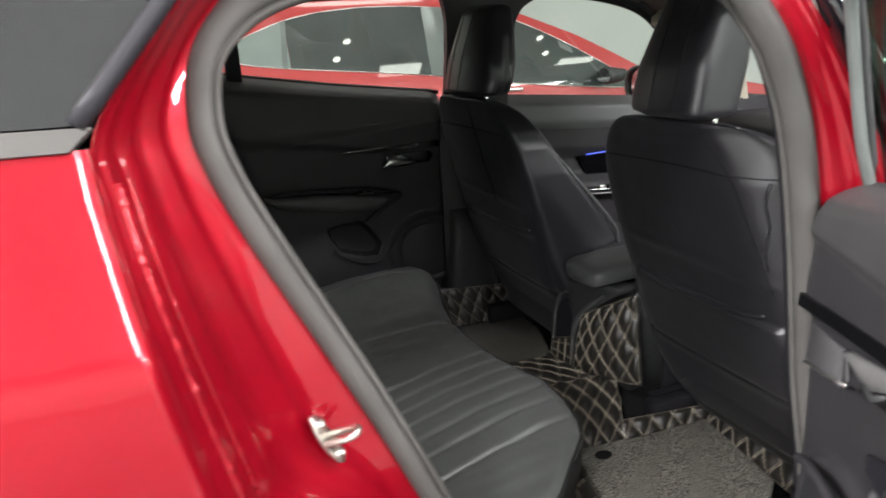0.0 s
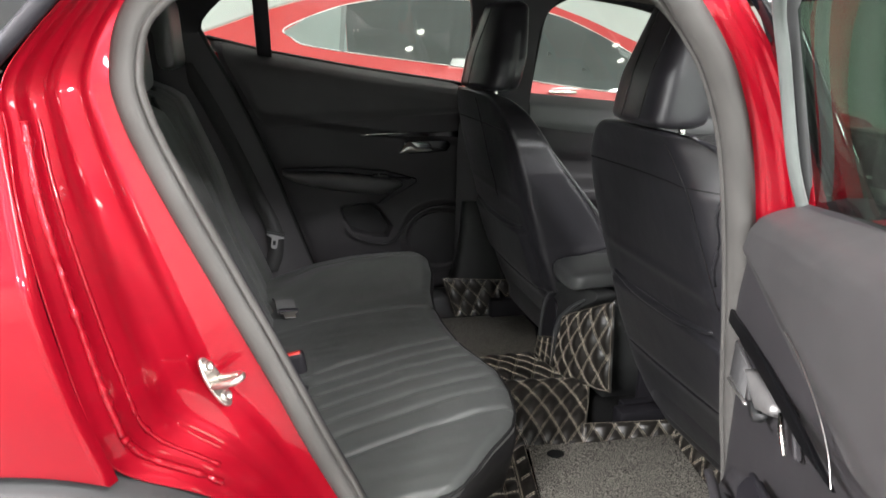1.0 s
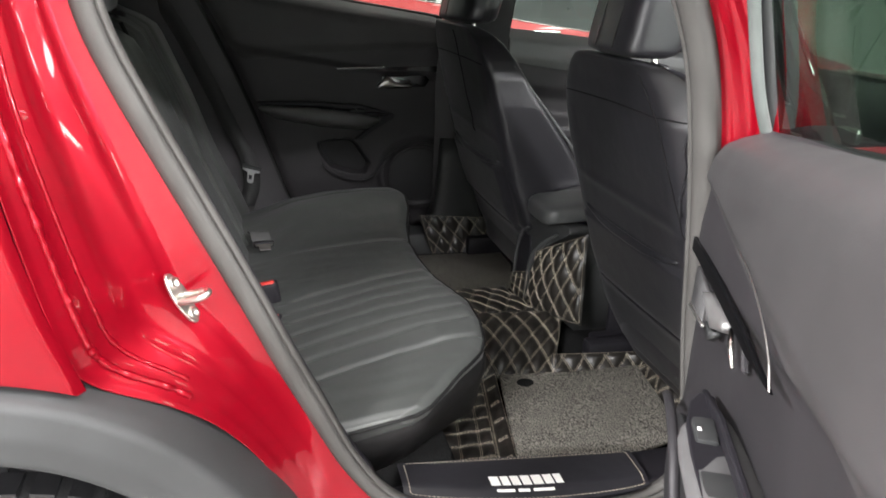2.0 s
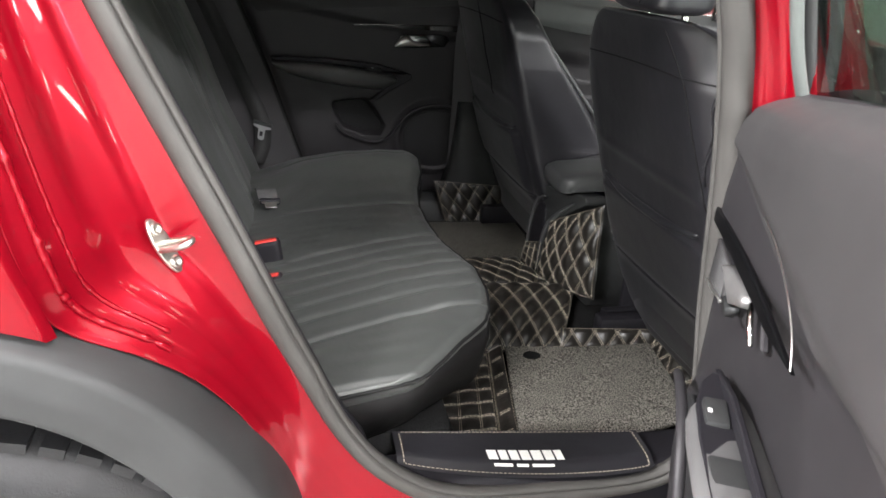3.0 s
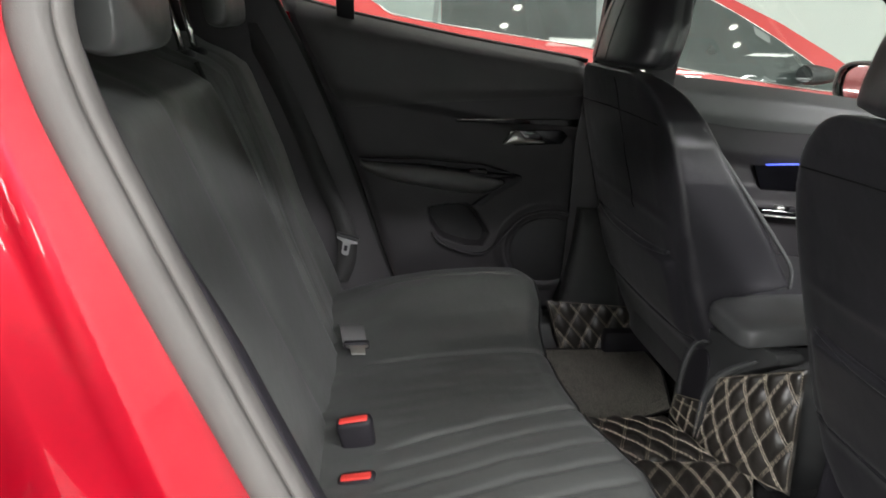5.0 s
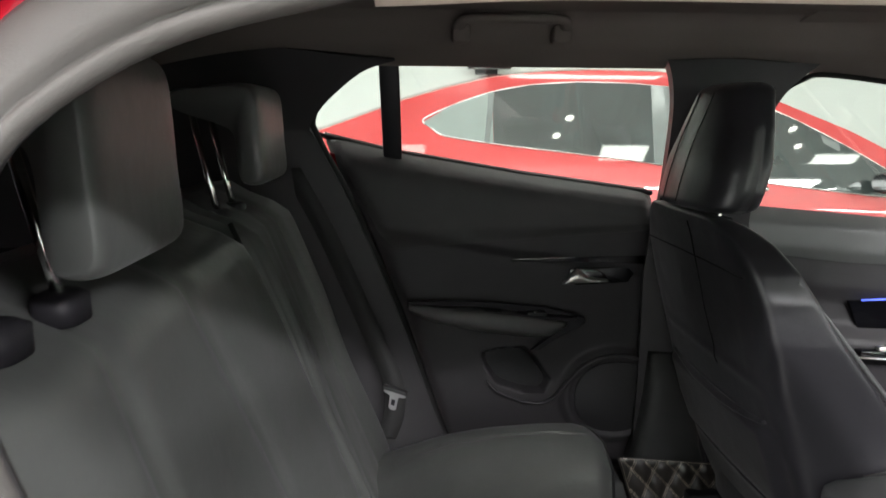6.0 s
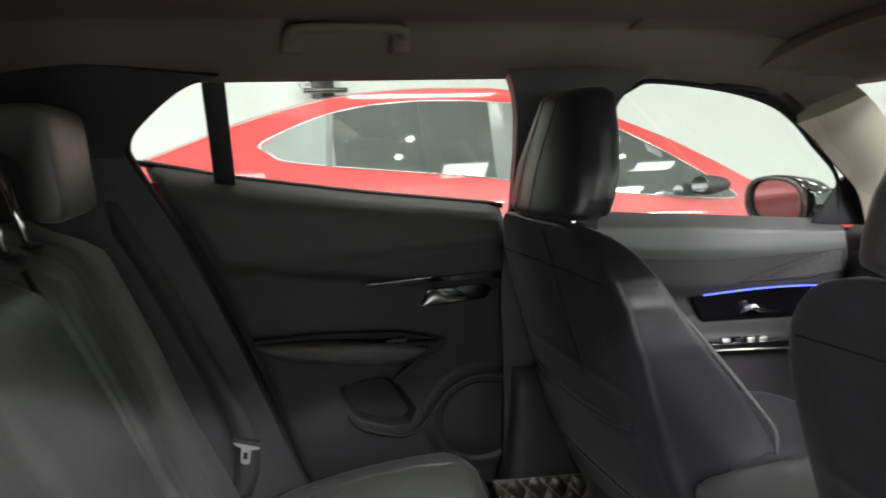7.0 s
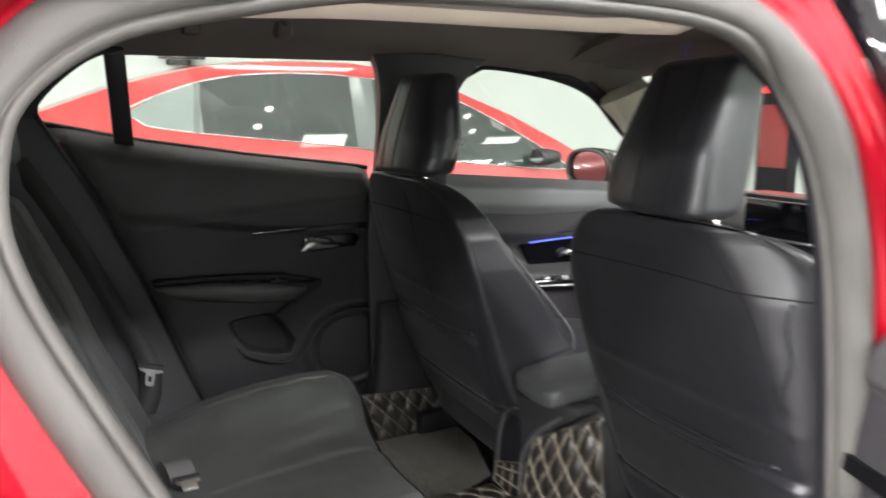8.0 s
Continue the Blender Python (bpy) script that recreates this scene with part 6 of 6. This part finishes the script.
REAR_DLO = [(0.12, 1.307), (0.25, 1.370), (0.43, 1.432), (0.62, 1.468), (0.86, 1.484), (1.10, 1.480), (1.24, 1.470), (1.50, 1.445), (1.70, 1.395), (1.90, 1.310), (2.12, 1.195), (2.33, 1.07), (2.46, 0.985), (2.48, 0.962),
            (2.40, 0.955), (2.1, 0.983), (1.8, 1.017), (1.5, 1.055), (1.2, 1.110), (0.95, 1.142), (0.70, 1.170), (0.45, 1.198), (0.28, 1.222), (0.20, 1.238), (0.155, 1.27)]
out = dlo(REAR_DLO, 120)
DLO_TOP = [(0.12, 1.295)] + [(u, v) for u, v in REAR_DLO[1:13]] + [(2.48, 0.965)]
DLO_LOW = sorted([(0.12, 1.285)] + [(u, v) for u, v in REAR_DLO[14:]] + [(2.48, 0.958)])


def sedan_glass(u, v):
    x = lerp(0.125, 2.475, u)
    z = lerp(table(DLO_LOW, x), table(DLO_TOP, x), v)
    return (x, sedan_y(z) - 0.010, z)


part("quarter_glass", sheet(lambda u, v: sedan_glass(0.135 * u, v), 16, 24, 0.004), M_SEDGLASS2, sedan, "rear quarter glass with its pale reflection put into the colour")
part("side_glass", sheet(lambda u, v: sedan_glass(lerp(0.1355, 1.0, u), v), 80, 24, 0.004), M_SEDGLASS, sedan, "dark grey-green tinted side windows")
part("window_surround", tube([(u, sedan_y(v) - 0.010, v) for u, v in out], 0.0042, 6, True), M_SATIN, sedan, "chrome window surround")
# Lighter than black: the wall's reflection on the pillars is put in the colour.
M_TINT2 = material("pillar_black_with_reflection", (0.09, 0.10, 0.097), rough=0.25, mottle=0.1)
for poly, nm in (([(1.20, 1.475), (1.33, 1.465), (1.30, 1.092), (1.19, 1.112)], "door_pillar"), ([(0.40, 1.205), (0.425, 1.20), (0.455, 1.44), (0.425, 1.43)], "door_pillar"), ([(2.05, 0.993), (2.12, 0.985), (2.085, 1.205), (2.00, 1.250)], "door_pillar")):
    part(nm, plate(poly, 0.008, lambda u, v, w: (u, sedan_y(v) - 0.016 + w, v), 0.002, 1), M_TINT2, sedan)
part("seats_behind_glass", box(0.55, 1.1, 2.55, 3.5, 0.9, 1.36, 0.08), M_PLASTIC, sedan)
for gap in ([(0.25, 0.5), (0.22, 0.8), (0.20, 1.08), (0.24, 1.225)], [(1.27, 0.3), (1.26, 0.7), (1.25, 1.09)]):
    part("door_gap", tube([(a, sedan_y(b) - 0.0005, b) for a, b in gap], 0.003, 5), M_SEAM, sedan)
sm = part("mirror", loft([[Vector((x, SY - 0.11 + 0.075 * s * math.cos(a), 1.035 + 0.048 * s * math.sin(a))) for a in (2 * math.pi * k / 24 for k in range(24))] for x, s in ((2.20, 0.85), (2.21, 1.0), (2.26, 0.98), (2.33, 0.7), (2.36, 0.25))]), M_PLASTIC2, sedan, "small dark grey door mirror")
part("mirror_glass", plate([(0.066 * math.cos(k / 12 * math.pi), 0.042 * math.sin(k / 12 * math.pi)) for k in range(24)], 0.003, lambda u, v, w: (2.196 + w, SY - 0.11 + u, 1.035 + v)), M_TINT, sm)
part("mirror_foot", box(2.23, 2.29, SY - 0.06, SY + 0.02, 0.985, 1.01, 0.008), M_GLOSS, sm)
part("door_handle", box(0.55, 0.72, SY - 0.035, SY - 0.01, 1.03, 1.05, 0.008), M_CHROME, sedan)
part("door_handle", box(1.55, 1.72, SY - 0.035, SY - 0.01, 0.99, 1.01, 0.008), M_CHROME, sedan)
for wx in (-0.55, 2.95):
    w = part("wheel", loft([[Vector((wx + r * math.cos(2 * math.pi * j / 36), y, 0.325 + r * math.sin(2 * math.pi * j / 36))) for j in range(36)] for r, y in ((0.20, SY - 0.02), (0.30, SY - 0.03), (0.325, SY), (0.325, SY + 0.18), (0.2, SY + 0.2))]), M_TYRE, sedan)
    part("rim", loft([[Vector((wx + r * math.cos(2 * math.pi * j / 36), y, 0.325 + r * math.sin(2 * math.pi * j / 36))) for j in range(36)] for r, y in ((0.205, SY - 0.024), (0.19, SY - 0.015), (0.05, SY + 0.01), (0.02, SY - 0.01))]), M_RIM, w)

# ---- small things on the walls ----
cam_box = thing("wall_bracket", "dark metal bracket with a small box mounted on the white wall", "bracket")
part("column", box(0.63, 0.82, 5.30, 5.40, 1.70, 2.40, 0.01), M_PLASTIC, cam_box)
part("arm", box(0.55, 0.92, 5.16, 5.30, 1.735, 1.775, 0.012), M_GLOSS, cam_box)
part("hook", tube([(0.56, 5.2, 1.76), (0.52, 5.2, 1.81), (0.56, 5.2, 1.84), (0.60, 5.2, 1.80)], 0.014, 8), M_SATIN, cam_box)
sign = thing("illuminated_sign", "small red lit sign on a dark stand by the wall", "sign")
part("stand", box(7.9, 8.1, 4.9, 5.36, 0.004, 1.64, 0.02), M_PLASTIC, sign)
part("panel", box(7.88, 7.90, 4.92, 5.34, 0.55, 1.35, 0.004), M_RED2, sign, "glossy red panel")
part("lit_strip", box(7.86, 7.90, 4.92, 5.34, 1.50, 1.62, 0.01), M_REDLAMP, sign, "red lit strip")
